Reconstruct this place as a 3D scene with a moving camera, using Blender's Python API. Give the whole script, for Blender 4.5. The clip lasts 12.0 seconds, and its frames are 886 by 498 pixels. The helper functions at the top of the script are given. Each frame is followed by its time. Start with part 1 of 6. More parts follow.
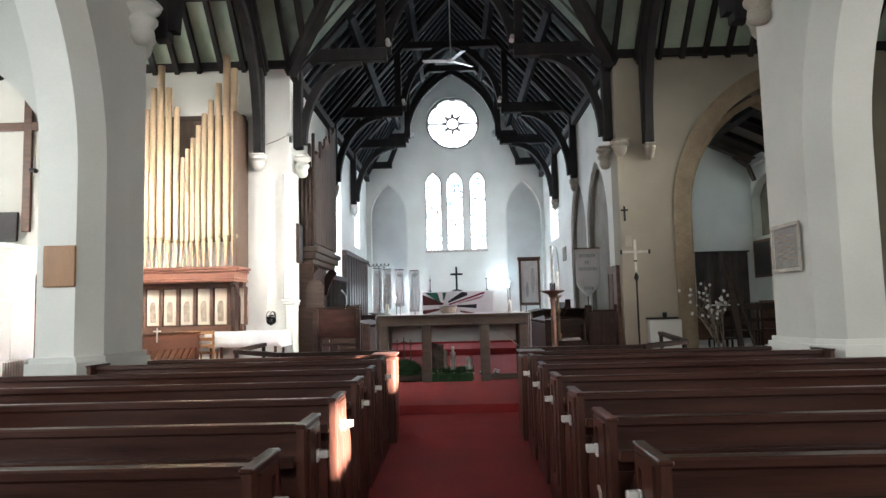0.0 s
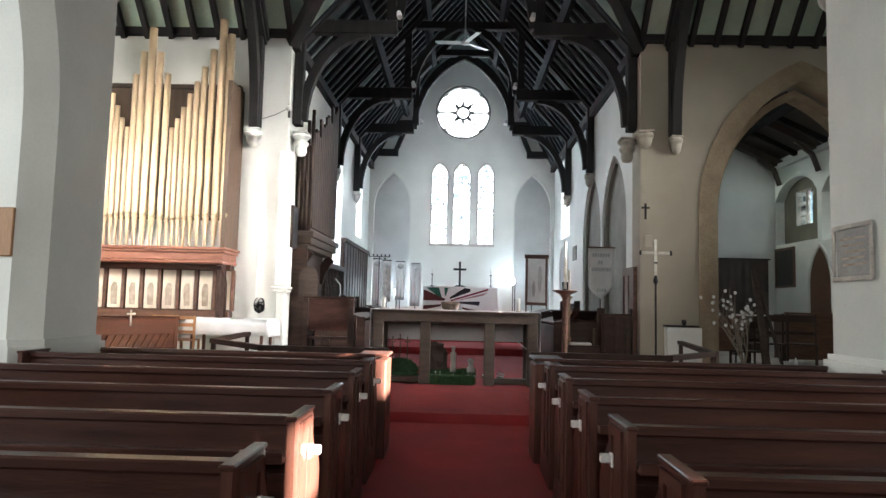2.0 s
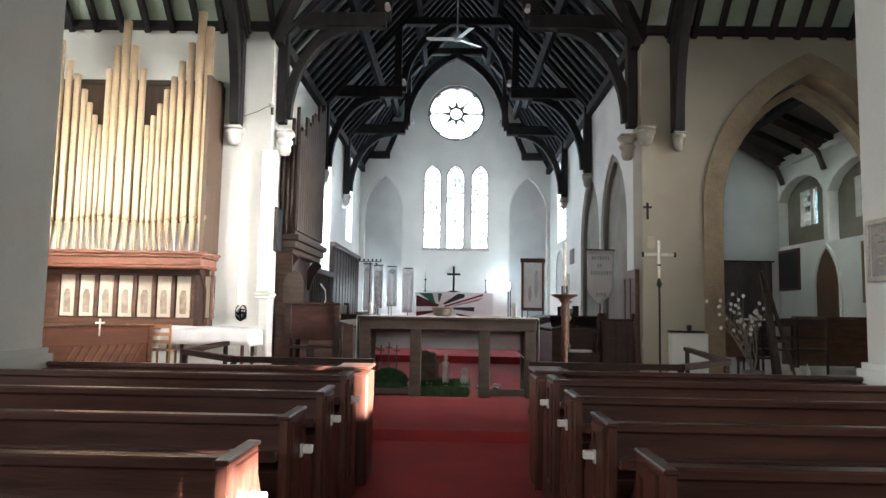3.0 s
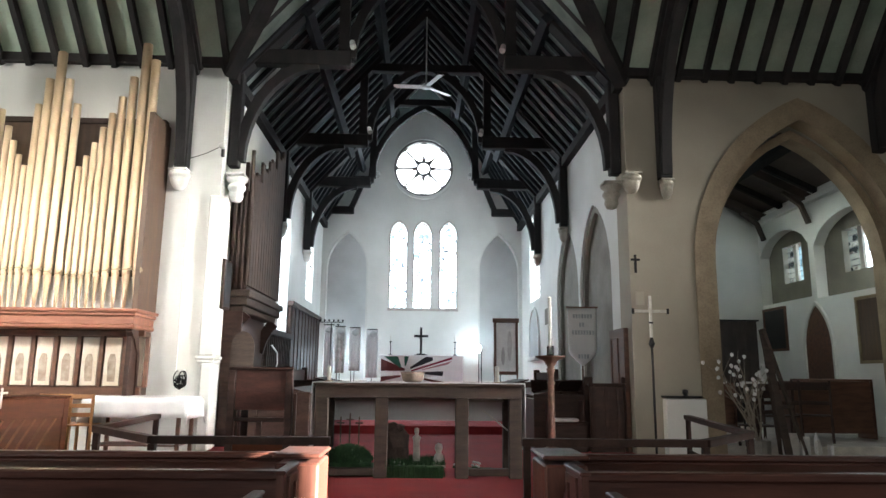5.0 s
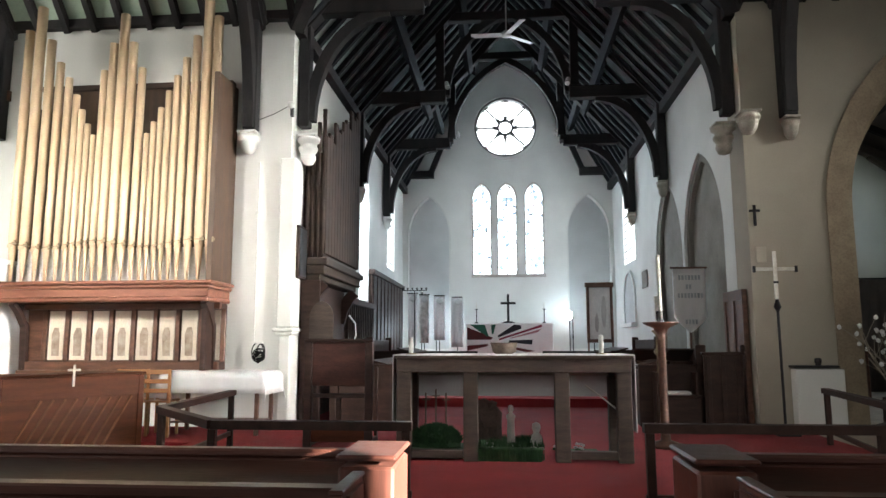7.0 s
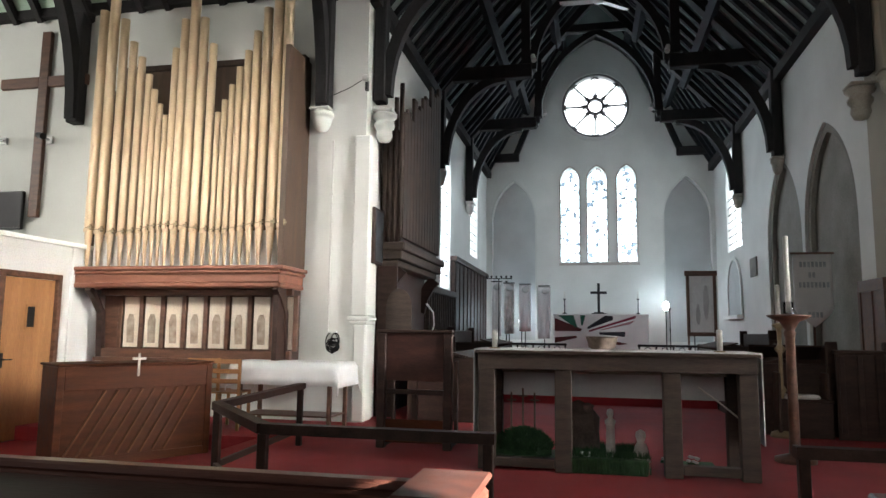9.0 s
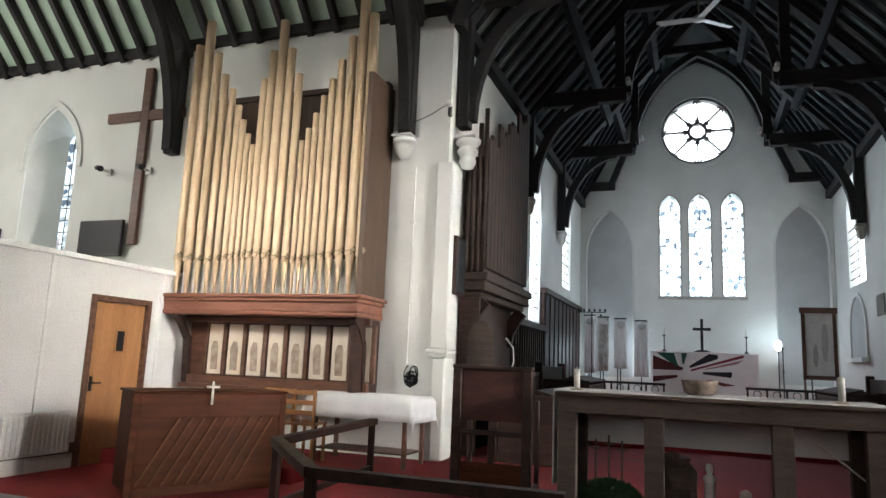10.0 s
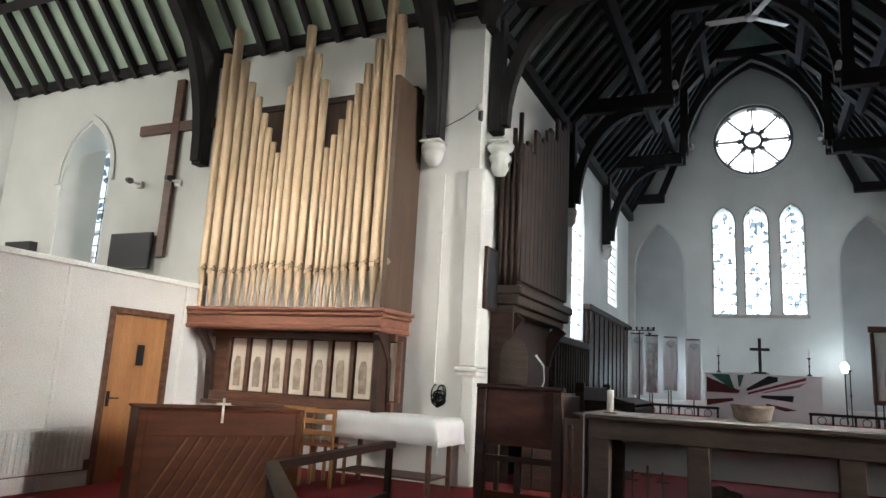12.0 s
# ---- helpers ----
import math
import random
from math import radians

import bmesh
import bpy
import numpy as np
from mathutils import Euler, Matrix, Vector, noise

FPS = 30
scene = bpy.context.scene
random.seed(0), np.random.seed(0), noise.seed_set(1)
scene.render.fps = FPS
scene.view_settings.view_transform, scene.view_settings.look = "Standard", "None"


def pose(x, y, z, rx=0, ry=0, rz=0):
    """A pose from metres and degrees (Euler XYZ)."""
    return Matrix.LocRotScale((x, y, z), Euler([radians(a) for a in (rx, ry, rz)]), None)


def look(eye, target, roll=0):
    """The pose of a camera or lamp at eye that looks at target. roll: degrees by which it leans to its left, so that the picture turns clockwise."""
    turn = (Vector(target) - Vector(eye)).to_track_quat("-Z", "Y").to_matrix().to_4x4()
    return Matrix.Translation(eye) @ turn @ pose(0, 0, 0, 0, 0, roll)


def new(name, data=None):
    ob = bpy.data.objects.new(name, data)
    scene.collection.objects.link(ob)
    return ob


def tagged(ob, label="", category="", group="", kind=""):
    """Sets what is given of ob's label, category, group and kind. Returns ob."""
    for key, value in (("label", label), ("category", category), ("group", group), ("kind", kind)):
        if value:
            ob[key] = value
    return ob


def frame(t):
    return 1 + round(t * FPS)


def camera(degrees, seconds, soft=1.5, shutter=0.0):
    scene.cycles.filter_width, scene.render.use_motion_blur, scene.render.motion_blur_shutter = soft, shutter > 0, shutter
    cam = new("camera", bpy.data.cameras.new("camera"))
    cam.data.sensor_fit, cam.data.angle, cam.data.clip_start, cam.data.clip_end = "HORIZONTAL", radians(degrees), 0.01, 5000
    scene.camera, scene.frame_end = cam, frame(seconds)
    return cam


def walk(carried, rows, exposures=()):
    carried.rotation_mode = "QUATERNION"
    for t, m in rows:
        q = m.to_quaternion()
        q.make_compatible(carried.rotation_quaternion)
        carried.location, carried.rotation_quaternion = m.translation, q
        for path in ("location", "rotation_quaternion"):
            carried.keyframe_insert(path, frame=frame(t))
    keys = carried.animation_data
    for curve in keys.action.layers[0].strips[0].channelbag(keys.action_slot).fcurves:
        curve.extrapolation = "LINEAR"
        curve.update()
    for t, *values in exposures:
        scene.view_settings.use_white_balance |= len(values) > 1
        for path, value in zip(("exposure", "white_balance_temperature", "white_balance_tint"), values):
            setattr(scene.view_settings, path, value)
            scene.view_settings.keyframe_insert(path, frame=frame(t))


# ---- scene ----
cam = camera(65.8, 12.0)
PATH = [
    (0, (0.023, 1.168, 1.336), (-0.016, 3.16, 1.51), -1.4),
    (0.5, (-0.059, 1.356, 1.351), (-0.017, 3.338, 1.612), -1.2),
    (1, (-0.085, 1.579, 1.331), (-0.029, 3.563, 1.579), -0.0),
    (1.5, (-0.011, 1.873, 1.334), (-0.083, 3.863, 1.514), 1.7),
    (2, (-0.019, 2.172, 1.326), (-0.068, 4.165, 1.489), 1.4),
    (2.5, (-0.013, 2.518, 1.338), (0.014, 4.513, 1.484), 0.2),
    (2.7, (0.018, 2.633, 1.336), (-0.018, 4.626, 1.506), 1.0),
    (4.3, (0.007, 3.685, 1.271), (0.0, 5.675, 1.47), 1.3),
    (4.5, (-0.005, 3.766, 1.284), (-0.028, 5.754, 1.508), 2.0),
    (5, (-0.078, 4.035, 1.329), (-0.011, 6.0, 1.694), 0.6),
    (5.5, (-0.119, 4.21, 1.359), (0.015, 6.166, 1.755), 0.0),
    (6, (-0.077, 4.495, 1.332), (-0.128, 6.466, 1.668), 2.8),
    (6.5, (-0.081, 4.769, 1.33), (-0.216, 6.752, 1.553), 2.5),
    (7, (-0.143, 4.998, 1.369), (-0.316, 6.972, 1.642), -0.1),
    (7.5, (-0.163, 5.182, 1.379), (-0.508, 7.137, 1.617), 0.7),
    (7.7, (-0.153, 5.253, 1.378), (-0.545, 7.191, 1.677), 2.6),
    (9.3, (-0.259, 5.997, 1.409), (-0.709, 7.931, 1.648), -0.4),
    (9.5, (-0.246, 6.092, 1.419), (-0.763, 8.006, 1.684), -0.3),
    (10, (-0.172, 6.299, 1.447), (-0.858, 8.149, 1.77), 2.4),
    (10.5, (-0.147, 6.44, 1.441), (-0.809, 8.304, 1.74), 1.8),
    (11, (-0.152, 6.581, 1.45), (-0.772, 8.453, 1.783), 2.0),
    (11.5, (-0.152, 6.711, 1.464), (-0.886, 8.551, 1.737), 0.9),
    (12, (-0.113, 6.894, 1.45), (-0.934, 8.68, 1.82), 3.1),
]
walk(cam, [(t, look(eye, target, roll)) for t, eye, target, roll in PATH], [(0.0, 2.28), (2.5, 2.23), (6.5, 2.08), (7.5, 1.74), (9.5, 1.33), (12.0, 1.14)])

# ---- light ----
YE_L, HALF_L = 26.5, 3.32
world = bpy.data.worlds.new("sky_world")
scene.world = world
world.use_nodes = True
_n = world.node_tree.nodes
_sky = _n.new("ShaderNodeTexSky")
_sky.sky_type, _sky.sun_disc = "NISHITA", False
_sky.sun_elevation, _sky.sun_rotation = radians(14), radians(128)
world.node_tree.links.new(_sky.outputs[0], _n["Background"].inputs[0])
_n["Background"].inputs[1].default_value = 0.06


def area(name, eye, target, w, h, power, col=(1, 1, 1)):
    d = bpy.data.lights.new(name, "AREA")
    d.shape, d.size, d.size_y, d.energy, d.color = "RECTANGLE", w, h, power * 0.27, col
    ob = new(name, d)
    ob.matrix_world = look(eye, target)
    return ob


area("daylight_west", (0, -7.6, 5.2), (0, 8, 2.2), 5.0, 4.5, 330, (1.0, 0.97, 0.92))
area("daylight_north", (-12.6, 10.2, 4.9), (-6, 14.2, 5.2), 2.4, 3.0, 330, (1.0, 0.96, 0.9))
area("daylight_transept_window", (-5.8, 8.35, 5.4), (-5.7, 14.6, 2.3), 1.6, 1.8, 138, (1.0, 0.96, 0.88)).data.spread = radians(58)
area("daylight_south", (12.6, 9.4, 4.8), (-6.2, 14.2, 2.1), 3.4, 3.6, 300, (1.0, 0.97, 0.93)).data.spread = radians(33)
area("daylight_south_low", (12.6, 10.4, 4.4), (6, 12, 2), 2.0, 2.0, 30, (1.0, 0.96, 0.85))
area("daylight_rose", (0, YE_L - 0.05, 8.3), (0, 10, 2), 1.9, 1.9, 50, (0.72, 0.86, 1.0))
area("daylight_lancets", (0, YE_L - 0.05, 5.0), (0, 12, 1), 2.2, 2.8, 78, (0.72, 0.86, 1.0))
for y in (-1.5, 4.6):
    area("daylight_aisle", (-6.2, y, 2.6), (0, y + 2, 0.8), 2.0, 2.0, 105, (0.94, 1.0, 1.0))
    area("daylight_aisle", (6.2, y, 2.6), (0, y + 2, 0.8), 2.0, 2.0, 55, (1.0, 0.97, 0.9))
area("daylight_chapel", (8.5, 17.0, 4.0), (5, 18, 1.5), 1.0, 1.2, 15, (0.9, 1.0, 1.0))
area("daylight_chancel_north", (-HALF_L + 0.05, 20.3, 3.9), (-0.6, 23.5, 1.5), 0.9, 2.6, 45, (0.8, 0.9, 1.0))
_d = bpy.data.lights.new("sun", "SUN")
_d.energy, _d.angle, _d.color = 42.0, radians(0.6), (1.0, 0.95, 0.86)
SUNWAY = Vector((-1.0, 0.80, -0.32))
_o = new("sun", _d)
_o.matrix_world = look((30, 0, 20), Vector((30, 0, 20)) + SUNWAY)

# ---- materials ----


def mat(name, col, rough=0.6, col2=None, scale=6.0, bump=0.15, metal=0.0, grain=0.35, detail=6, stretch=(1, 1, 1), fine=60.0, emis=0.0, spec=0.5):
    m = bpy.data.materials.new(name)
    m.use_nodes = True
    nt = m.node_tree
    N, L = nt.nodes, nt.links
    b = N["Principled BSDF"]
    b.inputs["Roughness"].default_value = rough
    b.inputs["Metallic"].default_value = metal
    b.inputs["Specular IOR Level"].default_value = spec
    if col2 is None:
        col2 = tuple(c * 0.72 for c in col)
    tc = N.new("ShaderNodeTexCoord")
    mp = N.new("ShaderNodeMapping")
    mp.inputs["Scale"].default_value = stretch
    L.new(tc.outputs["Object"], mp.inputs[0])
    big = N.new("ShaderNodeTexNoise")
    big.inputs["Scale"].default_value, big.inputs["Detail"].default_value = scale, detail
    L.new(mp.outputs[0], big.inputs[0])
    ramp = N.new("ShaderNodeValToRGB")
    ramp.color_ramp.elements[0].position, ramp.color_ramp.elements[1].position = 0.35, 0.68
    ramp.color_ramp.elements[0].color, ramp.color_ramp.elements[1].color = (*col2, 1), (*col, 1)
    L.new(big.outputs[0], ramp.inputs[0])
    sm = N.new("ShaderNodeTexNoise")
    sm.inputs["Scale"].default_value, sm.inputs["Detail"].default_value = fine, 3
    L.new(mp.outputs[0], sm.inputs[0])
    mx = N.new("ShaderNodeMix")
    mx.data_type, mx.blend_type = "RGBA", "MULTIPLY"
    mx.inputs[0].default_value = grain
    L.new(ramp.outputs[0], mx.inputs[6])
    r2 = N.new("ShaderNodeValToRGB")
    r2.color_ramp.elements[0].position, r2.color_ramp.elements[1].position = 0.3, 0.6
    r2.color_ramp.elements[0].color = (0.45, 0.45, 0.45, 1)
    L.new(sm.outputs[0], r2.inputs[0])
    L.new(r2.outputs[0], mx.inputs[7])
    oi = N.new("ShaderNodeObjectInfo")
    hv = N.new("ShaderNodeHueSaturation")
    mr = N.new("ShaderNodeMapRange")
    mr.inputs[3].default_value, mr.inputs[4].default_value = 0.88, 1.1
    L.new(oi.outputs["Random"], mr.inputs[0])
    L.new(mr.outputs[0], hv.inputs["Value"])
    L.new(mx.outputs[2], hv.inputs["Color"])
    L.new(hv.outputs[0], b.inputs["Base Color"])
    if bump:
        bp = N.new("ShaderNodeBump")
        bp.inputs["Strength"].default_value, bp.inputs["Distance"].default_value = bump, 0.01
        L.new(sm.outputs[0], bp.inputs["Height"])
        L.new(bp.outputs[0], b.inputs["Normal"])
    rr = N.new("ShaderNodeMapRange")
    rr.inputs[3].default_value, rr.inputs[4].default_value = max(0.03, rough - 0.12), min(1, rough + 0.12)
    L.new(big.outputs[0], rr.inputs[0])
    L.new(rr.outputs[0], b.inputs["Roughness"])
    if emis:
        b.inputs["Emission Color"].default_value = (*col, 1)
        b.inputs["Emission Strength"].default_value = emis
    return m


PLASTER = mat("painted_plaster", (0.76, 0.77, 0.74), 0.75, (0.66, 0.67, 0.64), 0.9, 0.12, fine=45, grain=0.07)
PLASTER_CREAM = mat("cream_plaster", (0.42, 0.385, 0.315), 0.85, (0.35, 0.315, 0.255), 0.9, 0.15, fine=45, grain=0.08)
STONE = mat("ochre_stone", (0.40, 0.32, 0.22), 0.85, (0.28, 0.22, 0.15), 3.0, 0.5, fine=40)
# Darker corbel tone that stands in for dimmer light on the south side.
CORBELSTONE = mat("darkened_corbel_stone", (0.46, 0.43, 0.37), 0.85, (0.34, 0.31, 0.26), 5.0, 0.4, fine=50)
PALESTONE = mat("pale_carved_stone", (0.62, 0.58, 0.52), 0.8, (0.45, 0.42, 0.38), 5.0, 0.5, fine=50)
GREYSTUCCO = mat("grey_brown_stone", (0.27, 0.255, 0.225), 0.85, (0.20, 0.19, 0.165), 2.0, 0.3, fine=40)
PANELWHITE = mat("white_painted_board", (0.80, 0.80, 0.78), 0.5, (0.74, 0.74, 0.72), 2.0, 0.05)
TIMBER = mat("black_stained_timber", (0.034, 0.031, 0.031), 0.8, (0.018, 0.018, 0.019), 4.0, 0.3, spec=0.25, stretch=(1, 1, 0.4))
GREENBOARD = mat("green_painted_board", (0.50, 0.62, 0.50), 0.7, (0.38, 0.49, 0.39), 2.0, 0.1)
GREYBOARD = mat("dull_green_grey_board", (0.28, 0.34, 0.30), 0.8, (0.15, 0.19, 0.17), 2.0, 0.1, spec=0.2)
CHANCELBOARD = mat("pale_blue_green_roof_board", (0.50, 0.58, 0.57), 0.85, (0.32, 0.38, 0.38), 1.2, 0.1, spec=0.15)
BROWNBOARD = mat("brown_roof_board", (0.10, 0.075, 0.06), 0.7, (0.06, 0.045, 0.04), 2.0, 0.1)
PEW = mat("dark_varnished_pew_wood", (0.082, 0.029, 0.020), 0.33, (0.034, 0.013, 0.010), 2.2, 0.12, stretch=(0.5, 6, 6), fine=24)
PEWEND = mat("dark_varnished_pew_end_wood", (0.090, 0.032, 0.022), 0.35, (0.038, 0.014, 0.010), 2.2, 0.12, stretch=(6, 6, 0.6), fine=24)
OAK = mat("brown_oak", (0.16, 0.075, 0.045), 0.45, (0.085, 0.038, 0.024), 3.0, 0.15, stretch=(1, 5, 5), fine=24)
REDWOOD = mat("reddish_mahogany", (0.31, 0.13, 0.08), 0.5, (0.21, 0.08, 0.05), 3.0, 0.12, stretch=(0.6, 5, 5), fine=24)
SLATWOOD = mat("orange_brown_slat_wood", (0.21, 0.085, 0.04), 0.55, (0.14, 0.055, 0.026), 3.0, 0.08, spec=0.2, stretch=(4, 4, 4), fine=24)
PIANOWOOD = mat("brown_polished_wood", (0.115, 0.038, 0.017), 0.6, (0.07, 0.023, 0.012), 2.5, 0.08, spec=0.12, stretch=(0.6, 5, 5), fine=24)
DESKWOOD = mat("dull_red_brown_oak", (0.095, 0.042, 0.033), 0.6, (0.056, 0.026, 0.021), 3.0, 0.12, spec=0.2, stretch=(1, 4, 4), fine=24)
STALLWOOD = mat("dark_stall_oak", (0.062, 0.034, 0.026), 0.55, (0.034, 0.019, 0.015), 3.0, 0.12, spec=0.25, stretch=(1, 4, 4), fine=24)
CREAM = mat("cream_painted_panel", (0.80, 0.72, 0.60), 0.7, (0.72, 0.64, 0.52), 5.0, 0.05)
# Chancel copy of the roof timber, its bluish tone standing for glare veil.
BLACKTIMBER = mat("bluish_veil_timber", (0.034, 0.039, 0.045), 0.85, (0.02, 0.023, 0.027), 4.0, 0.3, spec=0.2)
# Greyer plaster that carries the shade of blind arches in its colour.
SHADEPLASTER = mat("shade_grey_plaster", (0.60, 0.62, 0.62), 0.85, (0.50, 0.52, 0.52), 1.2, 0.12)
# Darker plaster: the shade of the chapel window recesses is in the colour.
DIMPLASTER = mat("recess_shade_plaster", (0.20, 0.18, 0.14), 0.85, (0.13, 0.12, 0.095), 1.2, 0.12)
GREYOAK = mat("weathered_grey_oak", (0.088, 0.064, 0.052), 0.75, (0.056, 0.042, 0.035), 3.0, 0.15, spec=0.25, stretch=(0.6, 5, 5), fine=24)
HONEY = mat("honey_pine_veneer", (0.42, 0.21, 0.085), 0.45, (0.33, 0.15, 0.06), 2.0, 0.06, stretch=(4, 4, 0.5), fine=24)
GOLD = mat("aged_gold_pipe", (0.60, 0.46, 0.31), 0.5, (0.53, 0.40, 0.26), 2.0, 0.03, metal=0.1, fine=40, grain=0.04)
RAILWOOD = mat("near_black_oak", (0.045, 0.022, 0.016), 0.5, (0.024, 0.012, 0.009), 3.0, 0.12, spec=0.2, stretch=(3, 3, 3), fine=24)
CASEWOOD = mat("tan_brown_case_wood", (0.115, 0.070, 0.044), 0.6, (0.075, 0.046, 0.03), 2.0, 0.08, stretch=(5, 5, 0.5), fine=24)
CARPET = mat("red_carpet", (0.35, 0.028, 0.032), 0.95, (0.26, 0.019, 0.023), 2.0, 0.6, fine=300)
TILE = mat("worn_floor_boards", (0.10, 0.06, 0.045), 0.6, (0.06, 0.035, 0.028), 2.0, 0.2)
LINEN = mat("white_linen", (0.82, 0.82, 0.82), 0.85, (0.76, 0.76, 0.77), 3.0, 0.15, fine=200)
BLACK = mat("black_plastic", (0.015, 0.015, 0.017), 0.4, None, 3.0, 0.02)
BRASS = mat("tarnished_brass", (0.34, 0.27, 0.17), 0.4, None, 6.0, 0.05, metal=0.6)
RUBBER = mat("black_cable_rubber", (0.010, 0.010, 0.011), 0.9, None, 3.0, 0.02, spec=0.05)
IRON = mat("black_iron", (0.02, 0.02, 0.022), 0.45, None, 6.0, 0.1, metal=0.5)
WAX = mat("white_wax", (0.80, 0.78, 0.72), 0.5, None, 6.0, 0.02)
PAPER = mat("white_paper", (0.78, 0.78, 0.76), 0.8, (0.70, 0.70, 0.69), 6.0, 0.02)
WHITEMETAL = mat("white_enamel", (0.75, 0.75, 0.73), 0.35, (0.68, 0.68, 0.66), 3.0, 0.02)
GRASS = mat("green_mat_foliage", (0.035, 0.095, 0.035), 0.9, (0.015, 0.05, 0.018), 14.0, 0.6)
SKYGLOW = bpy.data.materials.new("bright_sky_backdrop")
SKYGLOW.use_nodes = True
_b = SKYGLOW.node_tree.nodes["Principled BSDF"]
_b.inputs["Base Color"].default_value = (0, 0, 0, 1)
_b.inputs["Emission Color"].default_value = (0.88, 0.95, 1.0, 1)
_b.inputs["Emission Strength"].default_value = 2.0
# Weaker copy of the sky glow, added to tone down the north window.
DIMSKY = SKYGLOW.copy()
DIMSKY.name = "dimmed_sky_backdrop"
DIMSKY.node_tree.nodes["Principled BSDF"].inputs["Emission Strength"].default_value = 0.8

# ---- mesh helpers ----


def bx(bm, x0, x1, y0, y1, z0, z1, bev=0.0):
    vs = [bm.verts.new(p) for p in ((x0, y0, z0), (x1, y0, z0), (x1, y1, z0), (x0, y1, z0), (x0, y0, z1), (x1, y0, z1), (x1, y1, z1), (x0, y1, z1))]
    fs = [bm.faces.new([vs[i] for i in f]) for f in ((0, 3, 2, 1), (4, 5, 6, 7), (0, 1, 5, 4), (1, 2, 6, 5), (2, 3, 7, 6), (3, 0, 4, 7))]
    if bev:
        es = list({e for f in fs for e in f.edges})
        bmesh.ops.bevel(bm, geom=es, offset=bev, segments=1, affect="EDGES")
    return vs


def beam(bm, a, b, w, h, up=(0, 0, 1)):
    """A squared bar from a to b, w wide and h deep."""
    a, b = Vector(a), Vector(b)
    d = (b - a).normalized()
    s = d.cross(Vector(up))
    if s.length < 1e-4:
        s = d.cross(Vector((1, 0, 0)))
    s.normalize()
    u = s.cross(d).normalized()
    vs = []
    for p in (a, b):
        for i, j in ((-1, -1), (1, -1), (1, 1), (-1, 1)):
            vs.append(bm.verts.new(p + s * (i * w / 2) + u * (j * h / 2)))
    for f in ((3, 2, 1, 0), (4, 5, 6, 7), (0, 1, 5, 4), (1, 2, 6, 5), (2, 3, 7, 6), (3, 0, 4, 7)):
        bm.faces.new([vs[i] for i in f])


def sweep(bm, pts, w, h, side):
    """A squared bar along pts; side: the direction of its width w."""
    side = Vector(side).normalized()
    pts = [Vector(p) for p in pts]
    rings = []
    for i, p in enumerate(pts):
        d = (pts[min(i + 1, len(pts) - 1)] - pts[max(i - 1, 0)]).normalized()
        u = d.cross(side).normalized()
        rings.append([bm.verts.new(p + side * (a * w / 2) + u * (b * h / 2)) for a, b in ((-1, -1), (1, -1), (1, 1), (-1, 1))])
    for r, s in zip(rings, rings[1:]):
        for i in range(4):
            bm.faces.new([r[i], r[(i + 1) % 4], s[(i + 1) % 4], s[i]])
    bm.faces.new(rings[0][::-1])
    bm.faces.new(rings[-1])


def lathe(bm, prof, c=(0, 0, 0), n=14, m=None):
    """A turned shape about z through c; prof: rows of radius, height. m: a turn put on it last."""
    rings = []
    for r, z in prof:
        ring = []
        for i in range(n):
            a = 2 * math.pi * i / n
            p = Vector((r * math.cos(a), r * math.sin(a), z))
            if m is not None:
                p = m @ p
            ring.append(bm.verts.new(p + Vector(c)))
        rings.append(ring)
    for r, s in zip(rings, rings[1:]):
        for i in range(n):
            bm.faces.new([r[i], r[(i + 1) % n], s[(i + 1) % n], s[i]])
    bm.faces.new(rings[0][::-1])
    bm.faces.new(rings[-1])


def tube(bm, pts, r, n=6):
    pts = [Vector(p) for p in pts]
    rings = []
    for i, p in enumerate(pts):
        d = (pts[min(i + 1, len(pts) - 1)] - pts[max(i - 1, 0)]).normalized()
        s = d.cross(Vector((0.13, 0.21, 1)))
        s = s.normalized() if s.length > 1e-3 else Vector((1, 0, 0))
        u = s.cross(d)
        rr = r[i] if isinstance(r, (list, tuple)) else r
        rings.append([bm.verts.new(p + (s * math.cos(2 * math.pi * k / n) + u * math.sin(2 * math.pi * k / n)) * rr) for k in range(n)])
    for a, b in zip(rings, rings[1:]):
        for i in range(n):
            bm.faces.new([a[i], a[(i + 1) % n], b[(i + 1) % n], b[i]])
    bm.faces.new(rings[0][::-1])
    bm.faces.new(rings[-1])


def prism(bm, poly, axis, a, b):
    """A flat outline given in two coordinates, pushed from a to b along axis (0 x, 1 y, 2 z)."""
    def P(u, v, w):
        return (w, u, v) if axis == 0 else (u, w, v) if axis == 1 else (u, v, w)
    A = [bm.verts.new(P(u, v, a)) for u, v in poly]
    B = [bm.verts.new(P(u, v, b)) for u, v in poly]
    n = len(poly)
    f0, f1 = bm.faces.new(A[::-1]), bm.faces.new(B)
    for i in range(n):
        bm.faces.new([A[i], A[(i + 1) % n], B[(i + 1) % n], B[i]])
    if n > 4:
        bmesh.ops.triangulate(bm, faces=[f0, f1])


def part(name, bm, material, parent=None, label="", smooth=False):
    bmesh.ops.recalc_face_normals(bm, faces=bm.faces)
    me = bpy.data.meshes.new(name)
    bm.to_mesh(me)
    bm.free()
    for p in me.polygons:
        p.use_smooth = smooth
    me.materials.append(material)
    ob = new(name, me)
    ob.parent = parent
    if label:
        tagged(ob, label)
    return ob


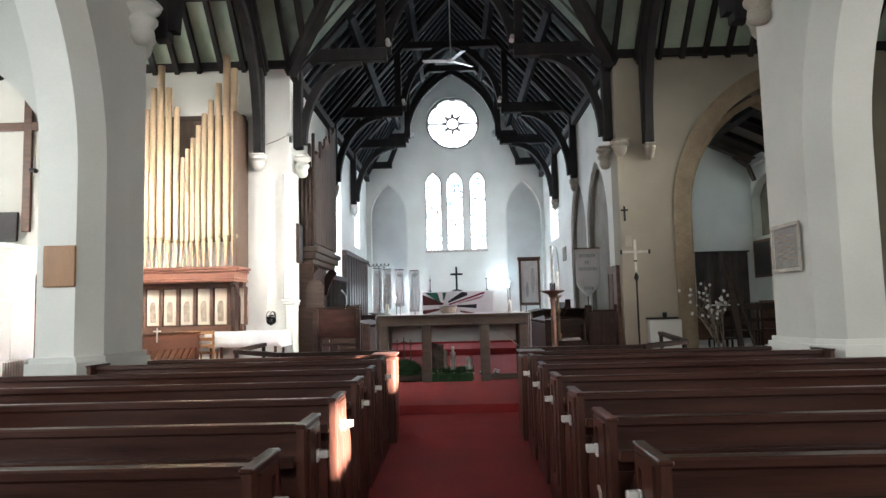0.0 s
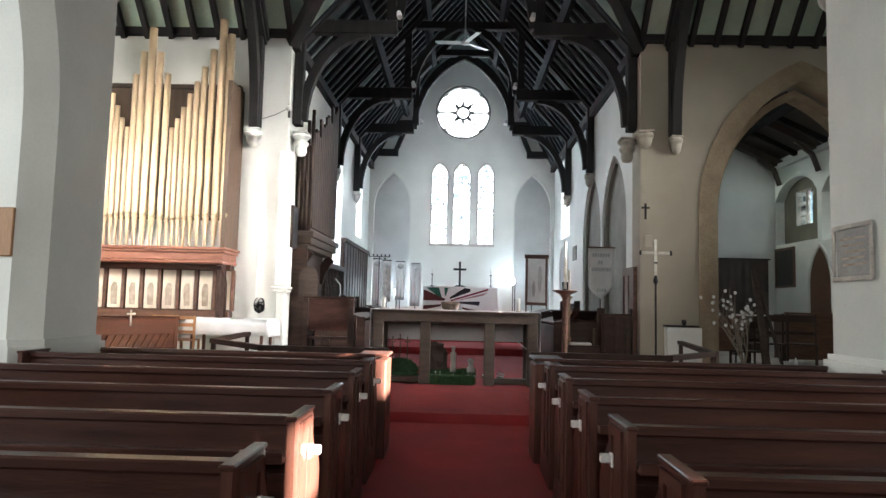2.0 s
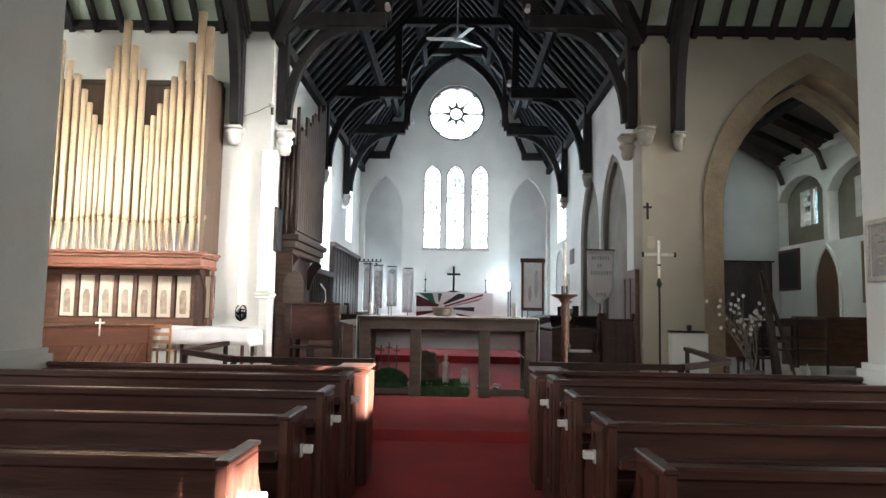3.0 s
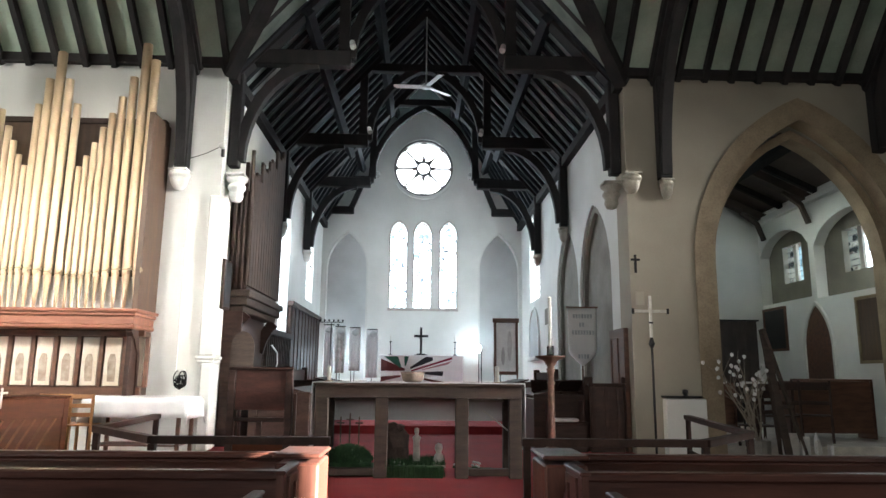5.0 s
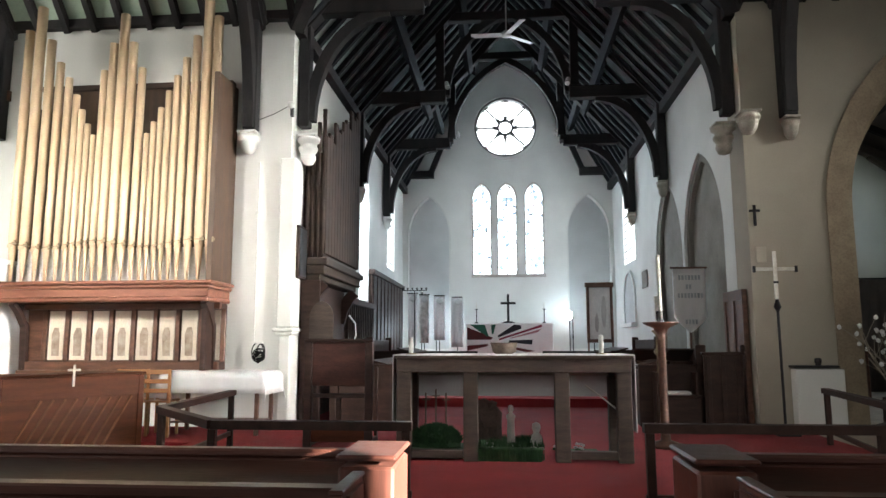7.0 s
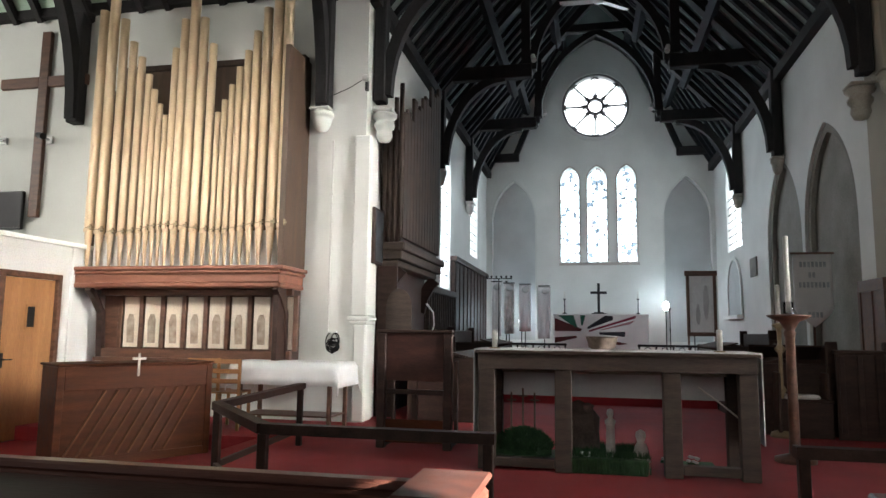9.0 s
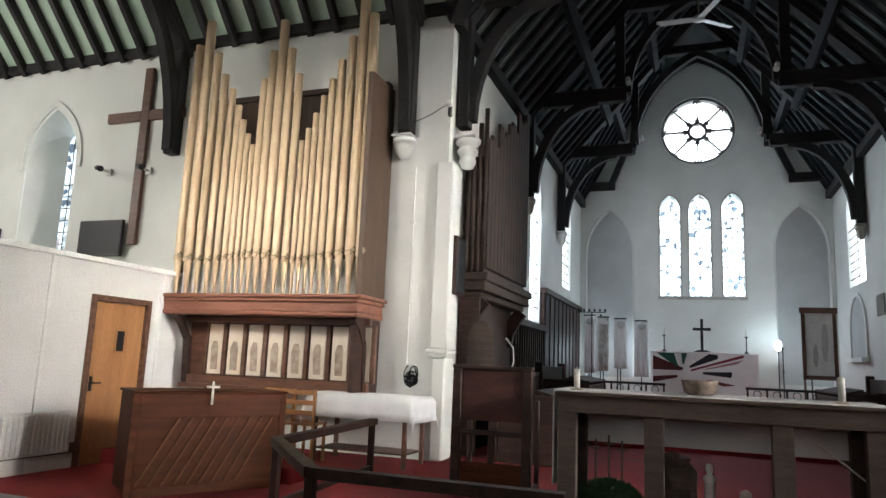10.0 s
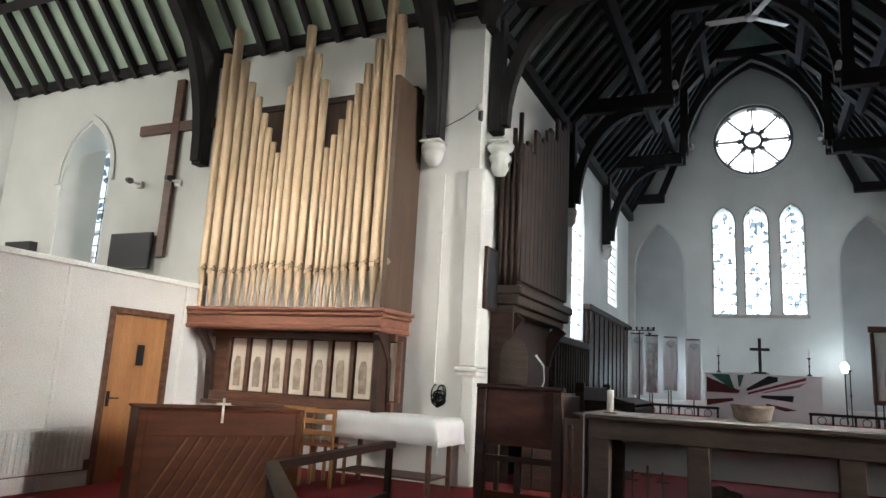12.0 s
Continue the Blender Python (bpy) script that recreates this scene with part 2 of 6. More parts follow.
def thing(name, label, category, group="", at=(0, 0, 0), rz=0.0):
    ob = new(name)
    ob.matrix_basis = pose(*at, 0, 0, rz)
    return tagged(ob, label, category, group)


def struct(name, bm, material, label="", smooth=False):
    return tagged(part(name, bm, material, smooth=smooth), label, kind="structure")


def boxes(*rows, bev=0.0):
    bm = bmesh.new()
    for r in rows:
        bx(bm, *r, bev=bev)
    return bm


def pointed(x0, x1, spring, apex, n=9):
    """The outline of a pointed arch from (x0, spring) up to the apex and down to (x1, spring)."""
    w = (x1 - x0) / 2
    h = apex - spring
    r = (w * w + h * h) / (2 * w)
    pts = []
    top = math.atan2(h, r - w)
    for i in range(n + 1):
        a = top * i / n
        pts.append((x0 + r - r * math.cos(a), spring + r * math.sin(a)))
    return pts + [(x0 + x1 - x, z) for x, z in pts[-2::-1]]


def arch_wall(bm, axis, a, b, u0, u1, z0, z1, holes):
    """A wall between u0 and u1, from a to b thick, with holes (x0, x1, sill, outline of its head). Holes lie side by side."""
    cuts = sorted(holes, key=lambda h: h[0])
    u = u0
    for x0, x1, sill, head in cuts:
        if x0 > u:
            prism(bm, [(u, z0), (x0, z0), (x0, z1), (u, z1)], axis, a, b)
        if sill > z0:
            prism(bm, [(x0, z0), (x1, z0), (x1, sill), (x0, sill)], axis, a, b)
        for (p, zp), (q, zq) in zip(head, head[1:]):
            if q - p > 1e-6:
                prism(bm, [(p, zp), (q, zq), (q, z1), (p, z1)], axis, a, b)
        u = x1
    if u < u1:
        prism(bm, [(u, z0), (u1, z0), (u1, z1), (u, z1)], axis, a, b)


def arcade_wall(bm, axis, a, b, u0, u1, z1, holes, c):
    """A wall with pointed openings (x0, x1, spring, apex) from the floor, its face at b chamfered c wide round each opening."""
    m = b - c if b > a else b + c

    def both(A, B):
        prism(bm, A, axis, a, m)
        P = (lambda u, v, w: (w, u, v)) if axis == 0 else (lambda u, v, w: (u, w, v))
        p, q = [bm.verts.new(P(*v, m)) for v in A], [bm.verts.new(P(*v, b)) for v in B]
        bm.faces.new(p[::-1]), bm.faces.new(q)
        for i in range(len(p)):
            bm.faces.new([p[i], p[(i + 1) % len(p)], q[(i + 1) % len(p)], q[i]])
    u, first = u0, True
    for x0, x1, sp, ap in holes:
        k = 0 if first else c
        both([(u, -0.5), (x0, -0.5), (x0, z1), (u, z1)], [(u + k, -0.5), (x0 - c, -0.5), (x0 - c, z1), (u + k, z1)])
        for (A0, A1), (B0, B1) in zip(*[list(zip(h, h[1:])) for h in (pointed(x0, x1, sp, ap, 14), pointed(x0 - c, x1 + c, sp, ap + 1.1 * c, 14))]):
            both([A0, A1, (A1[0], z1), (A0[0], z1)], [B0, B1, (B1[0], z1), (B0[0], z1)])
        u, first = x1, False
    both([(u, -0.5), (u1, -0.5), (u1, z1), (u, z1)], [(u + c, -0.5), (u1, -0.5), (u1, z1), (u + c, z1)])


def arch_band(bm, axis, a, b, x0, x1, spring, apex, base, width, n=14):
    """A moulded band round a pointed opening, from a to b deep and width wide outside of the opening."""
    x0, x1, apex = x0 + 0.006, x1 - 0.006, apex - 0.008
    inner = [(x0, base)] + pointed(x0, x1, spring, apex, n) + [(x1, base)]
    outer = [(x0 - width, base)] + pointed(x0 - width, x1 + width, spring, apex + width * 1.15, n) + [(x1 + width, base)]
    for (p, q), (r, s) in zip(zip(inner, inner[1:]), zip(outer, outer[1:])):
        prism(bm, [p, q, s, r], axis, a, b)


# ---- plan ----
EAVE, RIDGE, TRIDGE, SRIDGE = 6.35, 10.2, 9.9, 12.2
YX, YW, YE = 14.87, 8.45, 26.5
HALF = 3.32

# floor
def nave_floor(y):
    """The nave floor climbs a little towards the crossing."""
    return -0.022 + 0.02 * (y - 5.2)


def sloped(x0, x1, y0, y1, up, down):
    bm = bmesh.new()
    prism(bm, [(y0, nave_floor(y0) - down), (y1, nave_floor(y1) - down), (y1, nave_floor(y1) + up), (y0, nave_floor(y0) + up)], 0, x0, x1)
    return bm


struct("floor", boxes((-14, 14, 8.262, 27.5, -0.3, 0.0)), TILE, "dark worn timber and tile floor")
struct("floor_nave", sloped(-7.0, 7.0, -9, 8.26, 0, 0.3), TILE, "dark worn floor boards under the pews")
struct("floor_nave", sloped(-3.9, 3.9, 8.264, 9.553, 0, 0.02), TILE, "dark worn floor boards in front of the pews")
struct("carpet_aisle", sloped(-0.78, 0.78, -8, 9.55, 0.012, -0.003), CARPET, "worn red carpet running down the central aisle")
struct("platform", boxes((-3.95, 3.9, 9.57, 14.8, 0.0, 0.17), (-7.22, -3.95, 13.25, 14.8, 0.0, 0.17), (-HALF, HALF, 14.8, 18.2, 0.0, 0.17), (3.9, 8.6, 13.9, 23, 0, 0.17)), PLASTER_CREAM, "low raised platform at the crossing")
struct("carpet_platform", boxes((-3.95, 3.9, 9.555, 14.8, 0.171, 0.182), (-7.22, -3.951, 13.24, 14.8, 0.171, 0.182), (-7.22, -3.965, 8.6, 13.235, 0.002, 0.012), (-7.22, -3.965, 13.236, 13.249, 0.0, 0.1705), (-3.964, -3.951, 9.57, 13.24, 0.0, 0.1705), (-3.95, 3.9, 9.555, 9.568, 0.0, 0.1705), (-HALF, HALF, 14.8, 18.2, 0.171, 0.182)), CARPET, "red carpet on the raised platform and its step")
struct("sanctuary_steps", boxes((-HALF, HALF, 18.2, 26.5, 0, 0.34), (-HALF, HALF, 21.0, 26.5, 0.34, 0.52), (-HALF, HALF, 23.2, 26.5, 0.52, 0.85)), CARPET, "red carpeted steps up to the high altar")

AX0, AX1 = 4.72, 7.92
# east wall of the transepts and the crossing
bm = bmesh.new()
arch_wall(bm, 1, YX, YX + 0.68, -13, -HALF, 0, EAVE, [(-11.4, -10.2, 2.6, pointed(-11.4, -10.2, 4.6, 5.6))])
struct("wall_transept_north_east", bm, PLASTER, "white painted plaster wall with a narrow pointed window")
bm = bmesh.new()
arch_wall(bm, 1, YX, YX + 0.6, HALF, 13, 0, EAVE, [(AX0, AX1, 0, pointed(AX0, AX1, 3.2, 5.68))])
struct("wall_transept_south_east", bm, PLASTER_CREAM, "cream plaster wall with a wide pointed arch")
bm = bmesh.new()
arch_band(bm, 1, YX - 0.03, YX + 0.3, AX0, AX1, 3.2, 5.68, 0.17, 0.34)
struct("arch_trim_south", bm, STONE, "ochre stone moulded surround of a pointed arch")
bm = bmesh.new()
arch_band(bm, 1, YX + 0.3, YX + 0.63, AX0 + 0.13, AX1 - 0.13, 3.2, 5.46, 0.17, 0.13)
struct("arch_trim_south_inner", bm, STONE, "inner order of the ochre stone arch")

# chancel
bm = bmesh.new()
arch_wall(bm, 0, -HALF - 0.13, -HALF, YX + 0.6, YE + 0.5, 0, EAVE, [(19.95, 20.95, 2.35, pointed(19.95, 20.95, 4.85, 5.72)), (23.6, 24.8, 3.45, pointed(23.6, 24.8, 5.2, 6.0))])
struct("wall_chancel_north", bm, PLASTER, "pale painted chancel wall with narrow pointed windows")
CA1, CA2 = (15.95, 18.3), (18.46, 20.75)
bm = bmesh.new()
arch_wall(bm, 0, HALF, HALF + 0.137, YX + 0.6, YE + 0.5, 0, EAVE, [(*CA1, 0.17, pointed(*CA1, 3.1, 4.7)), (*CA2, 0.34, pointed(*CA2, 3.1, 4.75)), (23.15, 24.85, 3.55, pointed(23.15, 24.85, 5.1, 6.12))])
struct("wall_chancel_south", bm, PLASTER, "pale painted chancel wall with arched openings")
bm = bmesh.new()
LAN = [(-1.07, -0.51), (-0.28, 0.30), (0.59, 1.15)]
arch_wall(bm, 1, YE, YE + 0.5, -HALF - 0.6, HALF + 0.6, 0, 6.9, [(-3.14, -1.83, 1.2, pointed(-3.14, -1.83, 4.8, 6.04))] + [(a, b, 3.52, pointed(a, b, 6.0, 6.42)) for a, b in LAN] + [(1.91, 3.21, 1.2, pointed(1.91, 3.21, 4.8, 6.03))])
n = 32
ring = [(1.0 * math.cos(2 * math.pi * (i + 0.5) / n), 8.3 + 1.0 * math.sin(2 * math.pi * (i + 0.5) / n)) for i in range(n)]
for i in range(n):
    (x, z), (x2, z2) = ring[i], ring[(i + 1) % n]
    def out(x, z):
        k = min(3.92 / abs(x) if x else 9e9, (4.2 if z > 8.3 else 1.4) / max(abs(z - 8.3), 1e-6))
        return (x * k, 8.3 + (z - 8.3) * k)
    prism(bm, [(x, z), (x2, z2), out(x2, z2), out(x, z)], 1, YE, YE + 0.5)
struct("wall_east", bm, PLASTER, "pale plaster east wall with three lancets and a round window")
# Niche backs are toned darker than the wall, as painted shade.
struct("wall_east_niche", boxes((-3.3, -1.6, YE + 0.3, YE + 0.5, 1.1, 6.2), (1.7, 3.3, YE + 0.3, YE + 0.5, 1.1, 6.2)), SHADEPLASTER, "plaster back of two blind arches, toned darker for shade")

# vestry wall
bm = bmesh.new()
arch_wall(bm, 0, -7.35, -7.25, 8.4, YX, 0, 2.5, [(12.92, 13.78, 0, [(12.92, 2.03), (13.78, 2.03)])])
struct("wall_vestry", bm, PANELWHITE, "white boarded vestry partition with cover strips")
struct("vestry_ledge", boxes((-13, -7.19, 8.4, YX, 2.5, 2.56)), PANELWHITE, "white ledge along the top of the vestry partition")

# outer walls
struct("wall_transept_north", boxes((-13.4, -13, 8, 15.5, 0, 12)), PLASTER, "white plaster end wall")
bm = bmesh.new()
bx(bm, 13, 13.3, 8, 15.5, 0, 12)
struct("wall_transept_south", bm, PLASTER_CREAM, "cream plaster end wall closing the transept")
struct("wall_west", boxes((-7, 7, -9, -8.6, -0.5, 12)), PLASTER, "white plaster west wall")
struct("wall_aisle_north", boxes((-6.9, -6.5, -8.6, 8.4, -0.5, 6)), PLASTER, "white aisle wall")
# Unseen wall; its two holes are placed to throw sun on left pew ends.
bm = bmesh.new()
arch_wall(bm, 0, 6.5, 6.8, -8.6, 8.4, -0.5, 6, [(-1.02, -0.3, 2.75, [(-1.02, 3.2), (-0.3, 3.2)]), (1.98, 2.7, 2.84, [(1.98, 3.34), (2.7, 3.34)])])
struct("wall_aisle_south", bm, PLASTER, "unseen white aisle wall with two holes that aim sun at pew ends")
for s in (-1, 1):
    # wall between nave aisle and transept, with an arch
    bm = bmesh.new()
    u0, u1 = (-13, -3.84) if s < 0 else (3.84, 13)
    hole = (-6.4, -3.84) if s < 0 else (3.84, 6.4)
    arch_wall(bm, 1, 7.75, 8.25, u0, u1, 0, 12, [(*hole, 0, pointed(*hole, 2.4 if s < 0 else 4.3, 4.1 if s < 0 else 5.9))])
    struct("wall_aisle_arch", bm, PLASTER, "white plaster wall with an arch from the aisle")
    # nave arcade: pier and springing arches
    bm = bmesh.new()
    a, b = s * 3.84, s * 3.3
    arcade_wall(bm, 0, a, b, -8.6, YW - 0.1, EAVE, [(-6.9, -2.5, 2.7, 5.3), (-1.6, 3.0, 2.7, 5.3), (3.9, 7.38, 2.7, 5.2)], 0.18)
    a, b = min(a, b), max(a, b)
    struct("wall_arcade", bm, PLASTER, "white painted nave arcade with pointed arches on square piers")
    bm = bmesh.new()
    for k, z0_, z1_ in ((0.06, 0, 0.93), (0.035, 0.93, 0.98)):
        o_, i_ = s * (3.84 + k), s * (3.3 - k)
        prism(bm, [(o_, 7.38 - k), (i_ + s * 0.18, 7.38 - k), (i_, 7.56 - k), (i_, YW - 0.1 + k), (o_, YW - 0.1 + k)], 2, z0_, z1_)
    struct("pier_base", bm, PLASTER, "white painted base of a nave pier")

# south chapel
# Recess backs are coloured darker than the wall to stand for shade.
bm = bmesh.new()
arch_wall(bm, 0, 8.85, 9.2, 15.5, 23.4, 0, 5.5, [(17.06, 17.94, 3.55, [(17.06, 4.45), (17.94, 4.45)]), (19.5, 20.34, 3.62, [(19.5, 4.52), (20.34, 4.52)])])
struct("wall_chapel_south_back", bm, DIMPLASTER, "plaster window recesses of the chapel, with shade put into the colour")
bm = bmesh.new()
def segment(a, b, s_, c_):
    return [(a + (b - a) * i / 10, s_ + (c_ - s_) * math.sin(math.pi * i / 10) ** 0.6) for i in range(11)]
arch_wall(bm, 0, 8.6, 8.847, 15.5, 23.4, 0, 5.5, [(16.05, 18.6, 3.08, segment(16.05, 18.6, 4.25, 4.8)), (18.8, 20.98, 3.15, segment(18.8, 20.98, 4.35, 4.85))])
struct("wall_chapel_south", bm, PLASTER, "pale plaster chapel wall with segmental window recesses")
struct("step_chapel", boxes((AX0 - 0.3, 8.6, YX + 0.05, 21.0, 0.17, 0.30)), PALESTONE, "pale stone step and floor of the chapel")
struct("wall_chapel_east", boxes((3.92, 9.0, 21.0, 21.4, 0, 8)), PLASTER, "pale plaster wall at the end of the chapel")


# roofs
def slope(name, p, q, out, rise, run_n, boardm, label, spacing=0.42, rw=0.09, rd=0.13):
    """A boarded roof slope over the eave line p to q, rising rise over out (a horizontal vector), with rafters below it."""
    p, q, out = Vector(p), Vector(q), Vector(out)
    up = out + Vector((0, 0, rise))
    nrm = (q - p).cross(up).normalized()
    if nrm.z < 0:
        nrm = -nrm
    bm = bmesh.new()
    A = [p, q, q + up, p + up]
    lo = [bm.verts.new(v) for v in A]
    hi = [bm.verts.new(v + nrm * 0.12) for v in A]
    bm.faces.new(lo), bm.faces.new(hi[::-1])
    for i in range(4):
        bm.faces.new([lo[i], lo[(i + 1) % 4], hi[(i + 1) % 4], hi[i]])
    struct(name, bm, boardm, label)
    bm = bmesh.new()
    L = (q - p).length
    n = max(1, int(L / spacing))
    for i in range(n + 1):
        a = p + (q - p) * (i / n) - nrm * 0.07
        beam(bm, a, a + up, rw, rd, nrm)
    for f in (0.33, 0.66):
        beam(bm, p + up * f - nrm * 0.18, q + up * f - nrm * 0.18, 0.16, 0.2, nrm)
    tagged(struct(name + "_rafters", bm, BLACKTIMBER if boardm == CHANCELBOARD else TIMBER, "dark stained rafters and purlins"), kind="structure")


for s in (-1, 1):
    slope("ceiling_chancel", (s * HALF, YX + 0.1, EAVE), (s * HALF, 22.9, EAVE), (-s * HALF, 0, 0), RIDGE - EAVE, 0, CHANCELBOARD, "dark boarded chancel roof", 0.40, rw=0.10, rd=0.09)
    slope("ceiling_sanctuary", (s * HALF, 22.95, EAVE), (s * HALF, YE + 0.3, EAVE), (-s * HALF, 0, 0), SRIDGE - EAVE, 0, CHANCELBOARD, "dark boarded steeper roof over the high altar", 0.40, rw=0.10, rd=0.09)
    bm = bmesh.new()
    prism(bm, [(s * HALF, EAVE), (0, RIDGE), (0, SRIDGE)], 1, 22.86, 22.96)
    struct("wall_roof_gable", bm, CHANCELBOARD, "dark boarded gable between two roof heights")
    slope("ceiling_nave", (s * HALF, -8.6, EAVE), (s * HALF, YW, EAVE), (-s * HALF, 0, 0), RIDGE - EAVE, 0, GREYBOARD, "dark boarded nave roof", 0.40, rw=0.10, rd=0.09)
    x0, x1 = (-13, -HALF) if s < 0 else (HALF, 13)
    g = GREENBOARD
    slope("ceiling_transept", (x0, YX, EAVE), (x1, YX, EAVE), (0, (YW - YX) / 2, 0), TRIDGE - EAVE, 0, g, "green painted boards of the transept roof", 0.46)
    slope("ceiling_transept", (x0, YW, EAVE), (x1, YW, EAVE), (0, (YX - YW) / 2, 0), TRIDGE - EAVE, 0, g, "green painted boards of the transept roof", 0.46)
    struct("ceiling_aisle", boxes((min(s * 3.3, s * 6.9), max(s * 3.3, s * 6.9), -8.6, 8.35, EAVE - 0.3, EAVE - 0.1)), PLASTER)
    slope("ceiling_chapel", (9.0, 15.4, 5.3), (9.0, 21.2, 5.3), (-5.1, 0, 0), 2.4, 0, BROWNBOARD, "brown boarded lean-to roof", 1.3) if s > 0 else None
# crossing: valleys between the two roofs
bm = bmesh.new()
ym = (YX + YW) / 2
xv = HALF * (1 - (TRIDGE - EAVE) / (RIDGE - EAVE))
for s in (-1, 1):
    for y in (YX, YW):
        bm.faces.new([bm.verts.new(v) for v in ((s * HALF, y, EAVE), (0, y, RIDGE), (0, ym, RIDGE), (s * xv, ym, TRIDGE))])
        bm.faces.new([bm.verts.new(v) for v in ((s * HALF, y, EAVE), (s * HALF, ym, TRIDGE), (s * xv, ym, TRIDGE))])
ob = struct("ceiling_crossing", bm, GREYBOARD, "dark boarded roof over the crossing")
md = ob.modifiers.new("thickness", "SOLIDIFY")
md.thickness = 0.1
bm = bmesh.new()
for s in (-1, 1):
    for t_ in (-1, 1):
        for i in range(1, 8):
            k = i / 8
            y = ym + t_ * (YX - ym) * (1 - k)
            xv_ = HALF - (HALF - xv) * k
            zv_ = EAVE + (TRIDGE - EAVE) * k
            beam(bm, (s * xv_, y, zv_ - 0.07), (0, y, RIDGE - 0.07), 0.12, 0.12, (0, 1, 0))
            beam(bm, (s * xv_, y, zv_ - 0.07), (s * xv_, ym, TRIDGE - 0.07), 0.12, 0.12, (1, 0, 0))
        beam(bm, (s * HALF, ym + t_ * (YX - ym), EAVE - 0.1), (s * xv, ym, TRIDGE - 0.12), 0.2, 0.24)
beam(bm, (0, YW, RIDGE - 0.12), (0, YX, RIDGE - 0.12), 0.16, 0.24)
struct("ceiling_crossing_rafters", bm, TIMBER, "dark stained rafters and valley timbers")
bm = boxes((-13.4, -4, YX, YX + 0.6, EAVE, 6.5), (4, 13.4, YX, YX + 0.6, EAVE, 6.5))
bx(bm, -13, -HALF, YX - 0.13, YX - 0.003, EAVE, EAVE + 0.2)
bx(bm, HALF, 13, YX - 0.13, YX - 0.003, EAVE, EAVE + 0.2)
struct("wall_plate_transept", bm, TIMBER, "dark timber wall plate")
bm = boxes((-HALF + 0.003, -HALF + 0.15, YX, YE, EAVE - 0.2, EAVE), (HALF - 0.15, HALF - 0.003, YX, YE, EAVE - 0.2, EAVE))
struct("wall_plate_chancel", bm, TIMBER, "dark timber wall plate")


# trusses
def arc(c, r, a0, a1, n, ax):
    out = []
    for i in range(n + 1):
        a = radians(a0 + (a1 - a0) * i / n)
        u, z = r * math.cos(a), r * math.sin(a)
        out.append((c[0] + u, c[1], c[2] + z) if ax == 0 else (c[0], c[1] + u, c[2] + z))
    return out


def hammer_truss(y, foot=4.72, half=HALF, gap=1.32, th=0.2, lean=False, apex=8.55, collar=8.4):
    t = thing("roof_truss", "dark stained timber hammerbeam roof truss over the chancel", "roof truss", "roof trusses", (0, y, 0))
    for s in (-1, 1):
        if not lean:
            part("wall_post", boxes((min(s * (half - 0.02), s * (half - 0.2)), max(s * (half - 0.02), s * (half - 0.2)), -th / 2, th / 2, foot, EAVE + 0.2), bev=0.015), TIMBER, t)
        if lean:
            part("hammer_beam", boxes((min(s * half, s * gap), max(s * half, s * gap), -th / 2, th / 2, 6.62, 6.86), bev=0.02), TIMBER, t)
            bm = bmesh.new()
            beam(bm, (s * (gap + 0.1), 0, 6.8), (s * (gap - 0.35), 0, 7.9), th * 0.8, 0.16, (0, 1, 0))
            part("raking_strut", bm, TIMBER, t)
            part("upper_beam", boxes((min(s * 3.2, s * 1.72), max(s * 3.2, s * 1.72), -th / 2, th / 2, 7.68, 7.92), bev=0.02), TIMBER, t)
            h = pointed(-1.72, 1.72, 7.95, 10.42, 10)
            h = h[:11] if s < 0 else h[10:]
            bm = bmesh.new()
            sweep(bm, [(x, -0.02, z) for x, z in h], th * 0.8, 0.12, (0, 1, 0))
            part("arched_brace", bm, TIMBER, t)
            bm = bmesh.new()
            roof = [(x, EAVE + (SRIDGE - EAVE) * (1 - abs(x) / half) - 0.1) for x in (h[-1][0], h[0][0])]
            prism(bm, h + roof, 1, 0.02, 0.06)
            part("spandrel_board", bm, CHANCELBOARD, t)
            continue
        bm = bmesh.new()
        pts = [(s * (half - 0.2 + (-1.25) * (1 - math.cos(radians(a)))), 0, foot + 0.1 + 1.75 * math.sin(radians(a))) for a in range(0, 91, 10)]
        sweep(bm, pts, th * 0.8, 0.17, (0, 1, 0))
        part("curved_brace", bm, TIMBER, t)
        part("hammer_beam", boxes((min(s * half, s * gap), max(s * half, s * gap), -th / 2, th / 2, 6.55, 6.83), bev=0.02), TIMBER, t)
        bm = bmesh.new()
        beam(bm, (s * 1.45, 0, 6.83), (s * 1.45, 0, 8.45), th * 0.9, 0.2, (0, 1, 0))
        part("hammer_post", bm, TIMBER, t)
        bm = bmesh.new()
        h = pointed(-gap, gap, 6.7, apex, 9)
        h = h[:10] if s < 0 else h[9:]
        sweep(bm, [(x, 0, z) for x, z in h], th * 0.8, 0.16, (0, 1, 0))
        part("arched_brace", bm, TIMBER, t)
        bm = bmesh.new()
        beam(bm, (s * half, 0, EAVE - 0.05), (0, 0, RIDGE - 0.25), th, 0.24, (0, 1, 0))
        part("principal_rafter", bm, TIMBER, t)
    if not lean:
        w_ = half * (RIDGE - collar) / (RIDGE - EAVE) - 0.25
        part("collar_beam", boxes((-w_, w_, -th / 2, th / 2, collar, collar + 0.2), bev=0.02), TIMBER, t)
    return t


for y in (15.15, 19.3):
    hammer_truss(y)
hammer_truss(22.8, gap=1.5, apex=8.98, collar=8.99)
hammer_truss(26.36, foot=4.75, gap=2.3, lean=True)
hammer_truss(YW + 0.1, foot=4.4)


